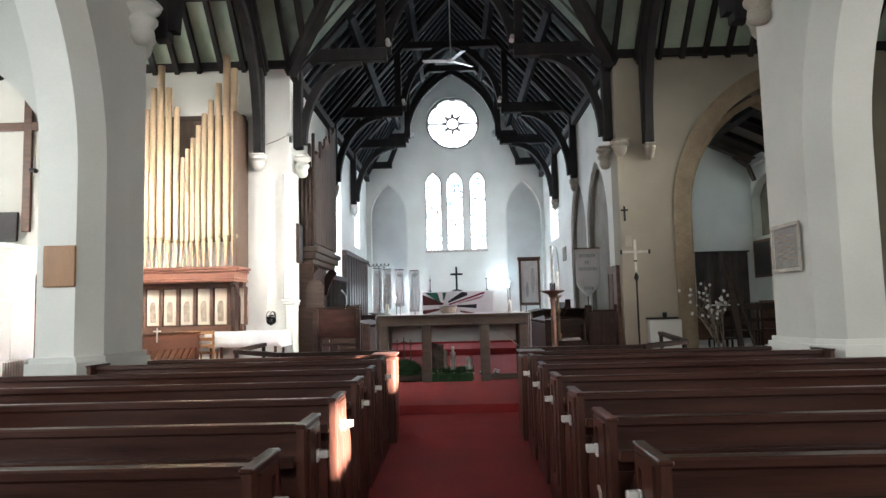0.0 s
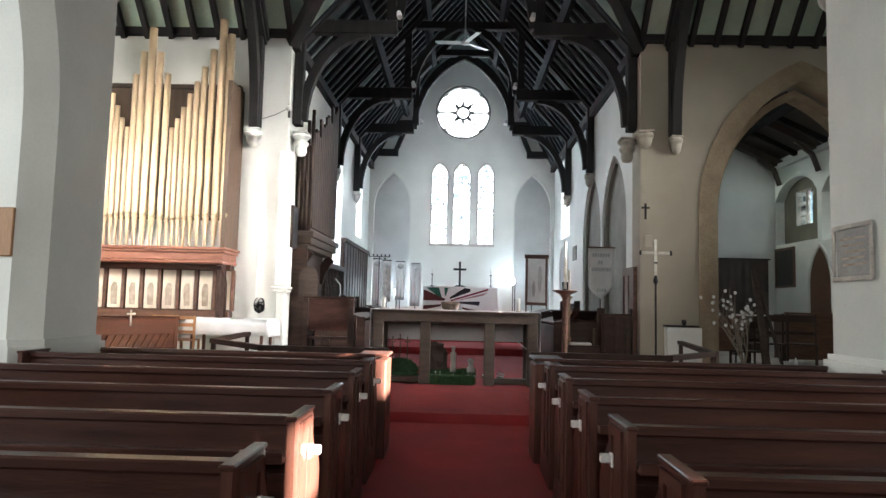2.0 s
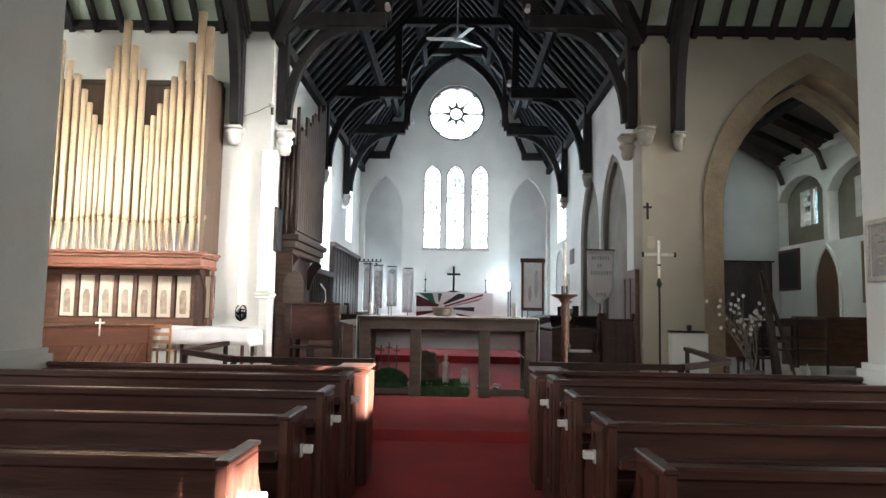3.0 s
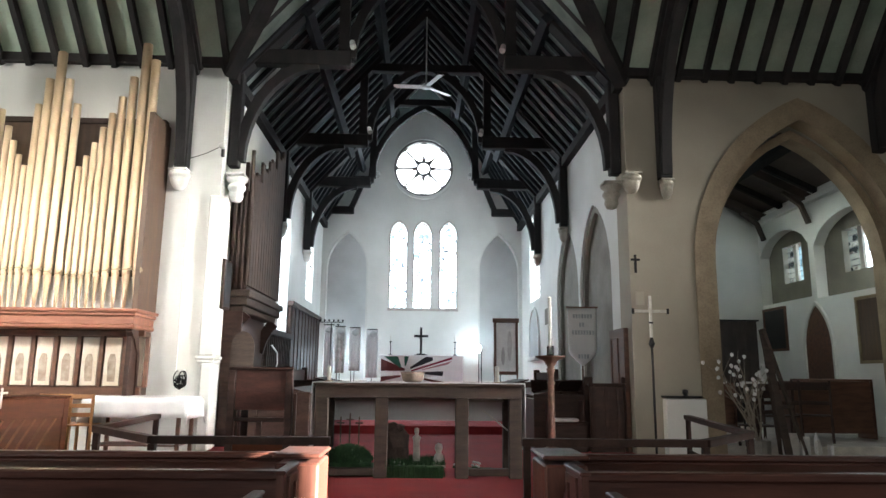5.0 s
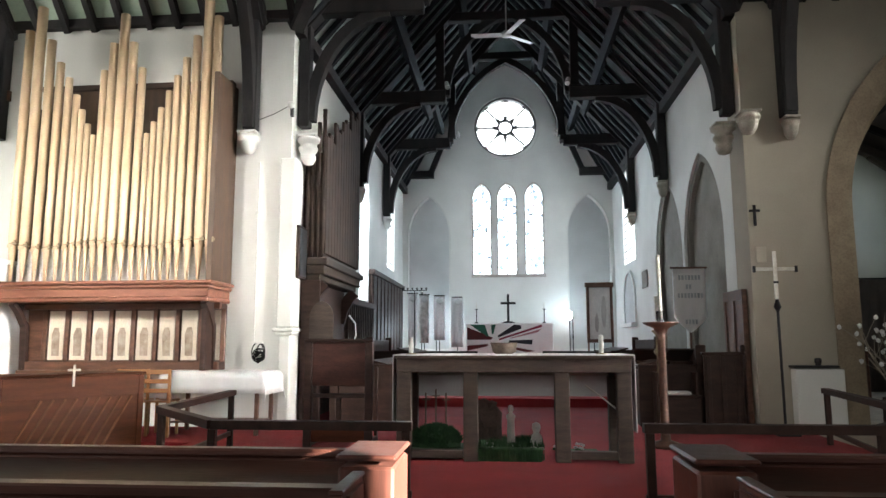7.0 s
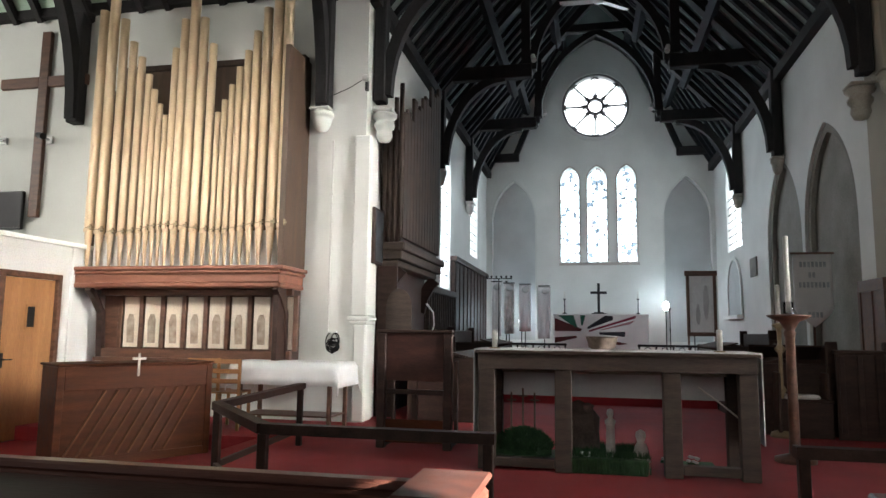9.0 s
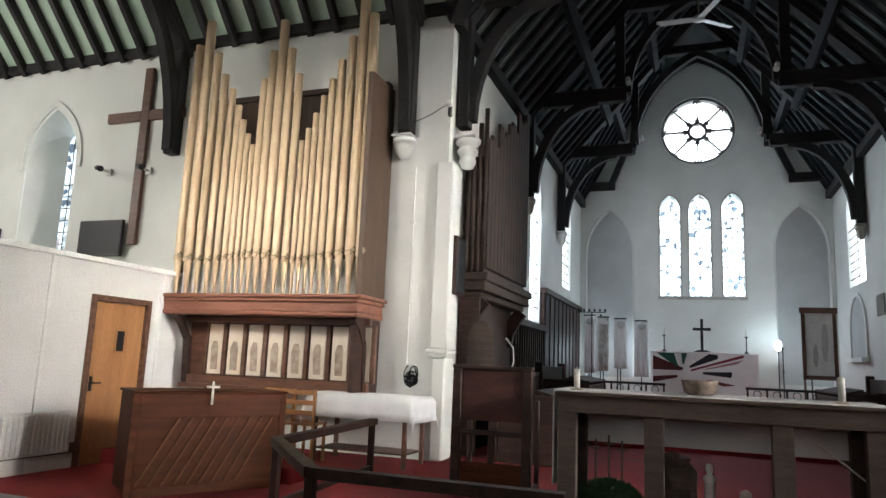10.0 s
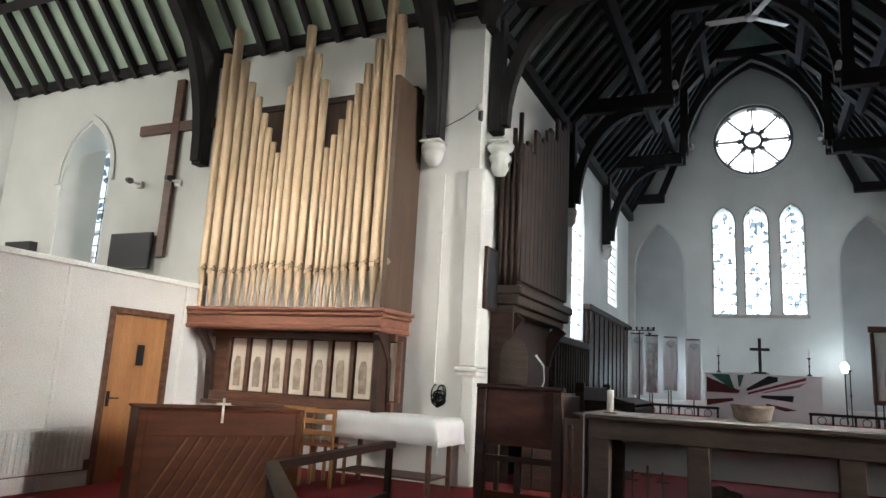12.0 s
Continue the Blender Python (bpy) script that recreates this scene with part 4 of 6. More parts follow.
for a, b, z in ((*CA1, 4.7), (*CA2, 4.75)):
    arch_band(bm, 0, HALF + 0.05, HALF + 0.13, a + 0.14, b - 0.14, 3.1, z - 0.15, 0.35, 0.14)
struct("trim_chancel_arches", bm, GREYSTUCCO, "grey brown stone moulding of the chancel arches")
# Arch backs are a darker grey brown than the chancel wall.
struct("wall_chancel_arch_back", boxes((HALF + 0.14, HALF + 0.4, 15.9, 18.37, 0.2, 4.9), (HALF + 0.14, HALF + 0.4, 18.38, 20.9, 0.35, 4.9)), GREYSTUCCO, "grey brown wall closing the chancel arches")
bm = boxes((-7.262, -7.235, 9.0, 9.05, 0, 2.5), (-7.262, -7.235, 12.2, 12.25, 0, 2.5), (-7.262, -7.235, 10.6, 10.65, 0, 2.5), (-7.262, -7.235, 14.0, 14.05, 0, 2.5))
struct("trim_vestry_battens", bm, PANELWHITE, "white cover strips on boarding")
struct("baseboard_vestry", boxes((-7.249, -7.225, 8.4, 12.84, 0.182, 0.3), (-7.249, -7.225, 13.86, YX, 0.182, 0.3)), OAK, "dark brown baseboard")

# Flat plate on the wall, coloured as the shade inside a small arch.
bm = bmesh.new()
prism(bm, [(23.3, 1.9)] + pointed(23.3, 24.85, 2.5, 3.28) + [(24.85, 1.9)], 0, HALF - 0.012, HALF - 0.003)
struct("trim_aumbry_back", bm, SHADEPLASTER, "flat plate in a shade tone as back of a small blind arch")
bm = bmesh.new()
arch_band(bm, 0, HALF - 0.05, HALF - 0.013, 23.3, 24.85, 2.5, 3.28, 1.9, 0.07)
bx(bm, HALF - 0.16, HALF - 0.013, 23.2, 24.95, 1.8, 1.9)
struct("trim_aumbry", bm, PLASTER, "painted moulding and sill of a small blind arch")
wt = thing("wall_tablet", "small grey stone tablet on the pale chancel wall", "plaque", at=(HALF, 22.0, 2.7))
part("tablet", boxes((-0.03, -0.003, -0.3, 0.3, 0, 0.42), bev=0.006), GREYSTUCCO, wt)
bm = bmesh.new()
prism(bm, [(-11.399, YX + 0.03), (-11.12, YX + 0.6), (-11.399, YX + 0.6)], 2, 2.6, 5.3)
struct("trim_window_splay", bm, PLASTER, "white splayed side of the narrow north window")
bm = bmesh.new()
prism(bm, [(-10.201, YX + 0.03), (-10.55, YX + 0.6), (-10.201, YX + 0.6)], 2, 2.6, 5.3)
struct("trim_window_splay", bm, PLASTER, "white splayed side of the narrow north window")

# ---- door details ----
part("glazed_slot", boxes((-0.012, -0.004, -0.02, 0.10, 1.40, 1.66)), IRON, d, "narrow dark glazed slot")
part("slot_frame", boxes((-0.012, 0.0, -0.045, -0.02, 1.375, 1.685), (-0.012, 0.0, 0.10, 0.125, 1.375, 1.685), (-0.012, 0.0, -0.02, 0.10, 1.375, 1.40), (-0.012, 0.0, -0.02, 0.10, 1.66, 1.685)), HONEY, d)
bm = bmesh.new()
tube(bm, [(-0.005, -0.36, 1.0), (0.045, -0.36, 1.0), (0.05, -0.25, 1.0)], 0.009)
bx(bm, -0.01, -0.002, -0.385, -0.335, 0.9, 1.08, 0.003)
part("door_handle", bm, IRON, d, "dark lever handle")

# ---- radiator ----
ra = thing("radiator", "white panel radiator with vertical ribs under the vestry boarding", "radiator", at=(-7.2, 11.9, 0))
part("panel", boxes((-0.03, 0.03, -0.8, 0.8, 0.2, 0.68), bev=0.01), WHITEMETAL, ra)
for i in range(24):
    part("rib", boxes((0.031, 0.045, -0.76 + i * 0.065, -0.725 + i * 0.065, 0.23, 0.65), bev=0.004), WHITEMETAL, ra)

# ---- wall cross, screen, brackets ----
wc = thing("wall_cross", "large plain dark wooden cross on the white wall", "cross", at=(-8.72, YX - 0.05, 4.6))
part("upright", boxes((-0.085, 0.085, -0.03, 0.046, -1.5, 1.52), bev=0.008), OAK, wc)
part("crossbar", boxes((-0.8, -0.086, -0.028, 0.044, 0.60, 0.77), (0.086, 0.8, -0.028, 0.044, 0.60, 0.77), bev=0.008), OAK, wc)
tv = thing("screen", "black flat television screen mounted on the white wall", "television", at=(-9.3, YX - 0.12, 3.2))
part("casing", boxes((-0.46, 0.46, -0.03, 0.03, -0.30, 0.30), bev=0.01), BLACK, tv)
part("display", boxes((-0.44, 0.44, -0.036, -0.031, -0.27, 0.28)), IRON, tv)
part("bracket", boxes((-0.1, 0.1, 0.031, 0.117, -0.1, 0.1)), IRON, tv)
sp_ = thing("loudspeaker", "dark narrow loudspeaker on a white wall", "loudspeaker", at=(-12.1, YX - 0.12, 3.2))
part("casing", boxes((-0.35, 0.35, -0.03, 0.117, -0.25, 0.25), bev=0.01), BLACK, sp_)
for x, z in ((-9.4, 4.35), (-8.55, 4.33)):
    sl = thing("spotlight", "small white spotlight on an arm from the wall", "spotlight", "spotlights", (x, YX, z))
    bm = bmesh.new()
    tube(bm, [(0, -0.003, 0), (0.02, -0.2, 0.0), (0.1, -0.35, -0.02)], 0.02)
    part("arm", bm, WHITEMETAL, sl)
    bm = bmesh.new()
    tube(bm, [(0.08, -0.34, -0.01), (0.24, -0.42, -0.06)], [0.045, 0.05], 10)
    part("head", bm, BLACK, sl)
    part("base", boxes((-0.06, 0.06, -0.05, -0.003, -0.06, 0.06), bev=0.01), WHITEMETAL, sl)

# conduit, coil of cable, camera on the capital
co = thing("conduit", "thin white conduit running down the pier from the corbel", "conduit", at=(-3.80, YX - 0.02, 0))
part("pipe", boxes((-0.012, 0.012, -0.012, 0.012, 1.35, 4.1)), WHITEMETAL, co)
part("clip", boxes((-0.03, 0.03, -0.025, 0.014, 3.3, 3.34)), WHITEMETAL, co)
ca = thing("cable_coil", "coil of black cable hanging on the white pier", "cable", at=(-3.70, YX - 0.06, 1.22))
_rc = random.Random(5)
for k in range(11):
    bm = bmesh.new()
    rx_, rz_, tx, tz = _rc.uniform(0.02, 0.09), _rc.uniform(0.05, 0.15), _rc.uniform(-0.03, 0.03), _rc.uniform(-0.05, 0.03)
    ph = _rc.uniform(-0.5, 0.5)
    tube(bm, [(rx_ * math.cos(a * 0.4488) + tx + 0.3 * ph * rz_ * math.sin(a * 0.4488), 0.025 - 0.006 * k, rz_ * math.sin(a * 0.4488) + tz) for a in range(15)], 0.009, 5)
    part("loop", bm, RUBBER, ca)
part("hook", boxes((-0.07, 0.05, -0.02, 0.037, 0.15, 0.17)), WHITEMETAL, ca)
wb = thing("web_camera", "small white camera clipped to the dark post", "camera", at=(-3.28, YX - 0.2, 4.93))
bm = bmesh.new()
lathe(bm, [(0.02, -0.05), (0.05, -0.03), (0.055, 0.0), (0.05, 0.03), (0.02, 0.05)], n=10)
part("housing", bm, WHITEMETAL, wb, smooth=True)
part("clip", boxes((-0.02, 0.02, 0.03, 0.1, -0.16, -0.02)), BLACK, wb)
bm = bmesh.new()
tube(bm, [(0, 0, 0), (-0.25, 0.03, -0.12), (-0.62, 0.1, -0.22)], 0.006, 5)
part("wire", bm, BLACK, wb)

# ---- piano ----
ps = thing("piano", "upright piano of red brown wood, slatted back turned to the pews", "piano", at=(-4.95, 12.43, 0.012), rz=57)
part("case", boxes((-0.80, 0.80, 0.0, 0.52, 0.05, 1.0), bev=0.01), PIANOWOOD, ps)
part("lid", boxes((-0.82, 0.82, -0.045, 0.54, 1.0, 1.025), bev=0.008), PIANOWOOD, ps)
part("back_frame", boxes((-0.81, -0.74, -0.026, -0.001, 0.0, 0.995), (0.74, 0.81, -0.026, -0.001, 0.0, 0.995), (-0.739, 0.739, -0.026, -0.001, 0.76, 0.995), (-0.739, 0.739, -0.026, -0.001, 0.0, 0.09), bev=0.005), PIANOWOOD, ps)
for i in range(9):
    x = -0.71 + i * 0.125
    bm = bmesh.new()
    beam(bm, (x, -0.010, 0.10), (x + 0.37, -0.010, 0.75), 0.018, 0.042, (0, 1, 0))
    part("slat", bm, SLATWOOD, ps)
cr_ = thing("small_cross", "small pale cross hung over the edge of the piano", "cross", at=(-4.93, 12.36, 1.05), rz=57)
part("upright", boxes((-0.012, 0.012, -0.034, -0.018, -0.15, 0.09), bev=0.003), WAX, cr_)
part("crossbar", boxes((-0.07, -0.0125, -0.034, -0.018, 0.02, 0.045), (0.0125, 0.07, -0.034, -0.018, 0.02, 0.045), bev=0.003), WAX, cr_)

# ---- side table and shelf by the pier ----
ct = thing("side_table", "low wooden side table against the white wall", "table", at=(-3.98, 14.2, 0.182))
for x, y in ((-0.6, -0.28), (0.6, -0.28), (-0.6, 0.28), (0.6, 0.28)):
    part("leg", boxes((x - 0.025, x + 0.025, y - 0.025, y + 0.025, 0, 0.79), bev=0.004), OAK, ct)
part("tabletop", boxes((-0.68, 0.68, -0.33, 0.33, 0.79, 0.815), bev=0.004), OAK, ct)
part("shelf", boxes((-0.6, 0.6, -0.25, 0.25, 0.15, 0.17), bev=0.004), OAK, ct)
tc_ = thing("tablecloth", "white tablecloth with pointed corners hanging over a side table", "tablecloth", at=(-3.98, 14.2, 0.182))
bm = bmesh.new()
nx, ny = 26, 14
grid = {}
X1, Y1 = 0.70, 0.35
for i in range(nx + 1):
    for j in range(ny + 1):
        u, v = -1.0 + 2.0 * i / nx, -0.63 + 1.26 * j / ny
        x, y, z = u, v, 0.825
        ox, oy = max(0, abs(u) - X1), max(0, abs(v) - Y1)
        if ox or oy:
            z -= math.hypot(ox, oy) if ox and oy else max(ox, oy)
            x = math.copysign(min(abs(u), X1 + 0.02 + 0.05 * (ox + oy) + (0.012 * math.sin(v * 22) if ox else 0)), u)
            y = math.copysign(min(abs(v), Y1 + 0.02 + 0.05 * (ox + oy) + (0.012 * math.sin(u * 20) if oy else 0)), v)
        grid[i, j] = bm.verts.new((x, y, z + 0.002 * math.sin(7 * u + 5 * v)))
for i in range(nx):
    for j in range(ny):
        bm.faces.new([grid[i, j], grid[i + 1, j], grid[i + 1, j + 1], grid[i, j + 1]])
o_ = part("linen", bm, LINEN, tc_, smooth=True)
o_.modifiers.new("thick", "SOLIDIFY").thickness = 0.006
for k in range(2):
    sh = thing("chair", "pale wooden chair standing behind the piano", "chair", "stacked chairs", (-5.0 + k * 0.34, 13.9 - 0.1 * k, 0.182), rz=8)
    for x in (-0.19, 0.19):
        part("leg", boxes((x - 0.018, x + 0.018, -0.2, -0.165, 0, 0.86), bev=0.004), HONEY, sh)
        part("leg", boxes((x - 0.018, x + 0.018, 0.165, 0.2, 0, 0.44), bev=0.004), HONEY, sh)
    part("seat", boxes((-0.21, 0.21, -0.21, 0.21, 0.44, 0.46), bev=0.005), HONEY, sh)
    for z in (0.56, 0.68, 0.80):
        part("slat", boxes((-0.172, 0.172, -0.19, -0.175, z, z + 0.055), bev=0.003), HONEY, sh)

# organ console details
for s_, x in ((-1, OX0 + 0.36), (1, OX1 - 0.12)):
    bm = bmesh.new()
    sweep(bm, [(x, OY + 0.38, 1.0), (x, OY + 0.34, 1.62), (x, OY + 0.18, 1.84), (x, OY + 0.05, 1.945)], 0.09, 0.08, (1, 0, 0))
    part("bracket", bm, STALLWOOD, og)
part("end_panel", boxes((OX1 - 0.17, OX1 - 0.1, OY + 0.1, YX - 0.004, 0.95, 1.949), bev=0.006), STALLWOOD, og)
part("lower_moulding", boxes((OX0 + 0.3, OX1 - 0.05, OY + 0.3, OY + 0.46, 0.94, 0.999), bev=0.006), OAK, og)
FIG = mat("faded_brown_paint", (0.30, 0.22, 0.16), 0.8, (0.50, 0.42, 0.33), 9.0, 0.05)
for i in range(8):
    x = PX0 + PDX * (i + 0.5)
    k = 0.9 + 0.08 * math.sin(i * 2.1)
    bm = bmesh.new()
    prism(bm, [(x - 0.055 * k, 1.2), (x + 0.06, 1.2), (x + 0.045, 1.36), (x + 0.06 * k, 1.52), (x + 0.03, 1.6), (x - 0.03, 1.6), (x - 0.065, 1.5), (x - 0.04 * k, 1.36)], 1, OY + 0.3795, OY + 0.3845)
    part("painted_shape", bm, FIG, og)

# ---- second organ case in the chancel ----
DARKPIPE = mat("dull_brown_pipe", (0.075, 0.05, 0.038), 0.9, (0.045, 0.031, 0.025), 3.0, 0.08)
o2 = thing("chancel_organ_case", "brown wooden organ case with stepped flat pipes on the chancel wall", "organ", at=(0, 0, 0))
part("case", boxes((-HALF + 0.004, -3.02, 15.62, 18.2, 2.72, 4.45), bev=0.01), STALLWOOD, o2)
part("moulding", boxes((-HALF + 0.004, -2.90, 15.5, 18.36, 2.60, 2.719), (-HALF + 0.004, -2.95, 15.54, 18.3, 2.46, 2.599), (-HALF + 0.004, -3.02, 15.58, 18.22, 2.36, 2.459), bev=0.015), GREYOAK, o2)
for i in range(13):
    y = 15.74 + i * 0.195
    top = 4.75 + 0.5 * (i // 3) * 0.62 + (0.1 if i % 2 else 0)
    part("pipe", boxes((-3.019, -2.965, y - 0.095, y + 0.095, 2.80, min(top, 5.95)), bev=0.01), DARKPIPE, o2)
for i in range(4):
    x = -3.25 + i * 0.085
    bm = bmesh.new()
    lathe(bm, [(0.015, 2.73), (0.034, 3.0), (0.036, 4.5 + 0.22 * i), (0.028, 4.5 + 0.22 * i)], (x, 15.57, 0), 10)
    part("round_pipe", bm, DARKPIPE, o2, smooth=True)
for y in (15.75, 18.0):
    bm = bmesh.new()
    sweep(bm, [(-3.28, y, 1.75), (-3.22, y, 2.0), (-3.1, y, 2.22), (-3.0, y, 2.34)], 0.10, 0.2, (0, 1, 0))
    part("bracket", bm, STALLWOOD, o2)


part("end_board", boxes((-HALF + 0.004, -3.0, 15.5, 15.54, 0.182, 2.359), bev=0.006), STALLWOOD, o2)
part("under_board", boxes((-HALF + 0.004, -3.24, 15.545, 18.2, 0.182, 2.359), bev=0.006), STALLWOOD, o2)
bm = bmesh.new()
prism(bm, [(-3.14 + 0.0, 1.42)] + [(-2.95 - 0.19 * math.cos(math.pi * k / 12), 1.75 + 0.27 * math.sin(math.pi * k / 12)) for k in range(13)] + [(-2.76, 1.42)], 1, 15.44, 15.48)
part("arched_panel", bm, GREYOAK, o2)
sb = thing("wall_speaker", "flat dark brown loudspeaker box on the chancel pier", "loudspeaker", at=(-3.2, 15.12, 2.34))
part("casing", boxes((-0.115, 0.03, -0.2, 0.2, 0, 0.8), bev=0.01), STALLWOOD, sb)
part("grille", boxes((0.0305, 0.038, -0.17, 0.17, 0.04, 0.76)), BLACK, sb)
# ---- choir stalls and panelling ----
def stall(x, y0, y1, s, z0, label):
    """A choir stall along y with its desk towards the middle; s: the side of the wall."""
    t = thing("choir_stall", label, "choir stall", "choir stalls", (x, y0, z0))
    L_ = y1 - y0
    part("seat", boxes((min(0, s * 0.42), max(0, s * 0.42), 0, L_, 0.42, 0.46), bev=0.008), STALLWOOD, t)
    part("backrest", boxes((min(s * 0.42, s * 0.47), max(s * 0.42, s * 0.47), 0, L_, 0.1, 1.1), bev=0.008), STALLWOOD, t)
    part("desk_front", boxes((min(-s * 0.40, -s * 0.44), max(-s * 0.40, -s * 0.44), 0, L_, 0, 0.80), bev=0.008), STALLWOOD, t)
    bm = bmesh.new()
    beam(bm, (-s * 0.28, 0, 0.89), (-s * 0.28, L_, 0.89), 0.34, 0.025, (-s * 0.25, 0, 1))
    part("desk_top", bm, STALLWOOD, t)
    if s > 0:
        part("cushion", boxes((0.02, 0.38, 0.15, 0.75, 0.461, 0.50), bev=0.015), LINEN, t)
    for y in (-0.03, L_ + 0.03):
        bm = bmesh.new()
        lo, hi = sorted((-s * 0.46, s * 0.36))
        bx(bm, lo, hi, y - 0.03, y + 0.029, 0, 0.88, 0.012)
        lo, hi = sorted((s * 0.361, s * 0.5))
        bx(bm, lo, hi, y - 0.03, y + 0.029, 0, 1.16, 0.012)
        part("stall_end", bm, STALLWOOD, t)


for s in (-1, 1):
    stall(s * 2.25, 15.3, 18.0, s, 0.182, "dark oak choir stall with sloping book desk")
    stall(s * 2.35, 18.5, 20.7, s, 0.34, "dark oak choir stall with sloping book desk")
pn = thing("panelling", "tall dark wooden panelling along the chancel wall", "panelling", at=(0, 0, 0))
part("board", boxes((-HALF + 0.004, -3.22, 21.0, 25.9, 0.52, 3.0), bev=0.01), STALLWOOD, pn)
part("cornice", boxes((-HALF + 0.004, -3.16, 20.95, 25.95, 3.001, 3.12), bev=0.01), STALLWOOD, pn)
for i in range(10):
    part("stile", boxes((-3.219, -3.2, 21.05 + i * 0.52, 21.12 + i * 0.52, 0.6, 2.99), bev=0.005), STALLWOOD, pn)
p2 = thing("panelling", "slatted dark wooden screen behind the choir stalls", "panelling", at=(0, 0, 0))
part("top_rail", boxes((-HALF + 0.004, -3.14, 18.3, 20.94, 2.16, 2.28), bev=0.01), STALLWOOD, p2)
part("bottom_board", boxes((-HALF + 0.004, -3.16, 18.3, 20.94, 0.35, 1.3), bev=0.01), STALLWOOD, p2)
part("back_board", boxes((-HALF + 0.004, -3.25, 18.3, 20.94, 1.301, 2.159)), STALLWOOD, p2)
for i in range(14):
    part("slat", boxes((-3.249, -3.18, 18.34 + i * 0.19, 18.41 + i * 0.19, 1.301, 2.159)), GREYOAK, p2)

# prayer desk by the altar
pd = thing("prayer_desk", "red brown wooden prayer desk seen from behind, cross rail below", "prayer desk", at=(-2.07, 13.0, 0.182))
for x in (-0.36, 0.36):
    part("post", boxes((x - 0.045, x + 0.045, -0.045, 0.045, 0, 1.2), bev=0.008), STALLWOOD, pd)
    part("side_frame", boxes((x - 0.02, x + 0.02, 0.046, 0.5, 0.0, 0.08), (x - 0.02, x + 0.02, 0.42, 0.48, 0.081, 0.9), bev=0.006), STALLWOOD, pd)
part("back_panel", boxes((-0.314, 0.314, -0.02, 0.02, 0.70, 1.2), bev=0.006), DESKWOOD, pd)
part("top_rail", boxes((-0.41, 0.41, -0.05, 0.06, 1.201, 1.24), bev=0.008), STALLWOOD, pd)
part("cross_rail", boxes((-0.314, 0.314, -0.025, 0.025, 0.56, 0.61), bev=0.006), STALLWOOD, pd)
part("middle_post", boxes((-0.03, 0.03, -0.02, 0.02, 0.3, 0.559), bev=0.004), STALLWOOD, pd)
part("kneeling_panel", boxes((-0.314, 0.314, -0.02, 0.02, 0.06, 0.299), bev=0.006), PIANOWOOD, pd)
part("book_slope", boxes((-0.38, 0.38, 0.07, 0.42, 1.17, 1.19)), STALLWOOD, pd)
mi = thing("microphone", "white gooseneck microphone on a stall desk", "microphone", at=(-2.05, 13.4, 1.355))
bm = bmesh.new()
tube(bm, [(0.05, 0, 0.0), (0.09, 0, 0.12), (0.08, 0, 0.26), (0.0, 0, 0.36)], [0.008, 0.008, 0.008, 0.012], 8)
part("neck", bm, WHITEMETAL, mi)
mb = part("foot", boxes((-0.0, 0.1, -0.05, 0.05, -0.02, 0.0)), BLACK, mi)

# ---- things on the nave altar ----
TOPZ = 0.182 + H + 0.014
for x, hgt, yy in ((-1.12, 0.17, 0.12), (0.86, 0.19, 0.12)):
    cn = thing("candle", "thick white candle on a small dish", "candle", "altar candles", (x, 12.15 + yy, TOPZ))
    bm = bmesh.new()
    lathe(bm, [(0.05, 0), (0.055, 0.008), (0.03, 0.012)], n=14)
    part("dish", bm, BRASS, cn)
    bm = bmesh.new()
    lathe(bm, [(0.025, 0.013), (0.026, hgt), (0.015, hgt + 0.004), (0.003, hgt + 0.005), (0.002, hgt + 0.02)], n=12)
    part("wax", bm, WAX, cn, smooth=True)
bw = thing("bowl", "round brown wicker bowl on the altar cloth", "bowl", at=(-0.14, 12.5, TOPZ))
bm = bmesh.new()
lathe(bm, [(0.09, 0), (0.125, 0.02), (0.14, 0.09), (0.15, 0.12), (0.13, 0.12), (0.1, 0.05), (0.02, 0.03)], n=20)
part("body", bm, mat("brown_wicker", (0.26, 0.20, 0.16), 0.85, (0.15, 0.11, 0.09), 20, 0.5), bw, smooth=True)

sk = thing("white_stick", "thin white stick leaning inside the altar table", "stick", at=(0.85, 12.6, 0.182))
bm = bmesh.new()
tube(bm, [(-0.13, 0, 0.74), (0.06, 0.02, 0.60), (0.22, 0.06, 0.47)], 0.008, 6)
part("stick", bm, WAX, sk)

# ---- garden under the altar ----
gd = thing("grass_mat", "green artificial grass on a tray below the altar", "artificial grass", at=(-0.15, 12.5, 0.182))
part("tray", boxes((-0.34, 0.38, -0.33, 0.28, 0, 0.13), (-1.0, -0.42, -0.2, 0.28, 0, 0.10), (0.62, 1.0, -0.1, 0.28, 0, 0.05), bev=0.01), GRASS, gd)
bm = bmesh.new()
rng = random.Random(4)
for i in range(2600):
    x, y = rng.uniform(-0.36, 0.40), rng.uniform(-0.35, 0.27)
    h, a = rng.uniform(0.01, 0.07), rng.uniform(0, 6.28)
    dxx, dyy = 0.006 * math.cos(a), 0.006 * math.sin(a)
    lx, ly, k_ = rng.uniform(-0.02, 0.02), rng.uniform(-0.02, 0.02), y > -0.32
    bm.faces.new([bm.verts.new(v) for v in ((x - dxx, y - dyy, 0.145 if k_ else 0.02), (x + dxx, y + dyy, 0.145 if k_ else 0.02), (x + lx, y + ly, 0.15 + h))])
tagged(part("turf", bm, GRASS, gd), kind="stuff")


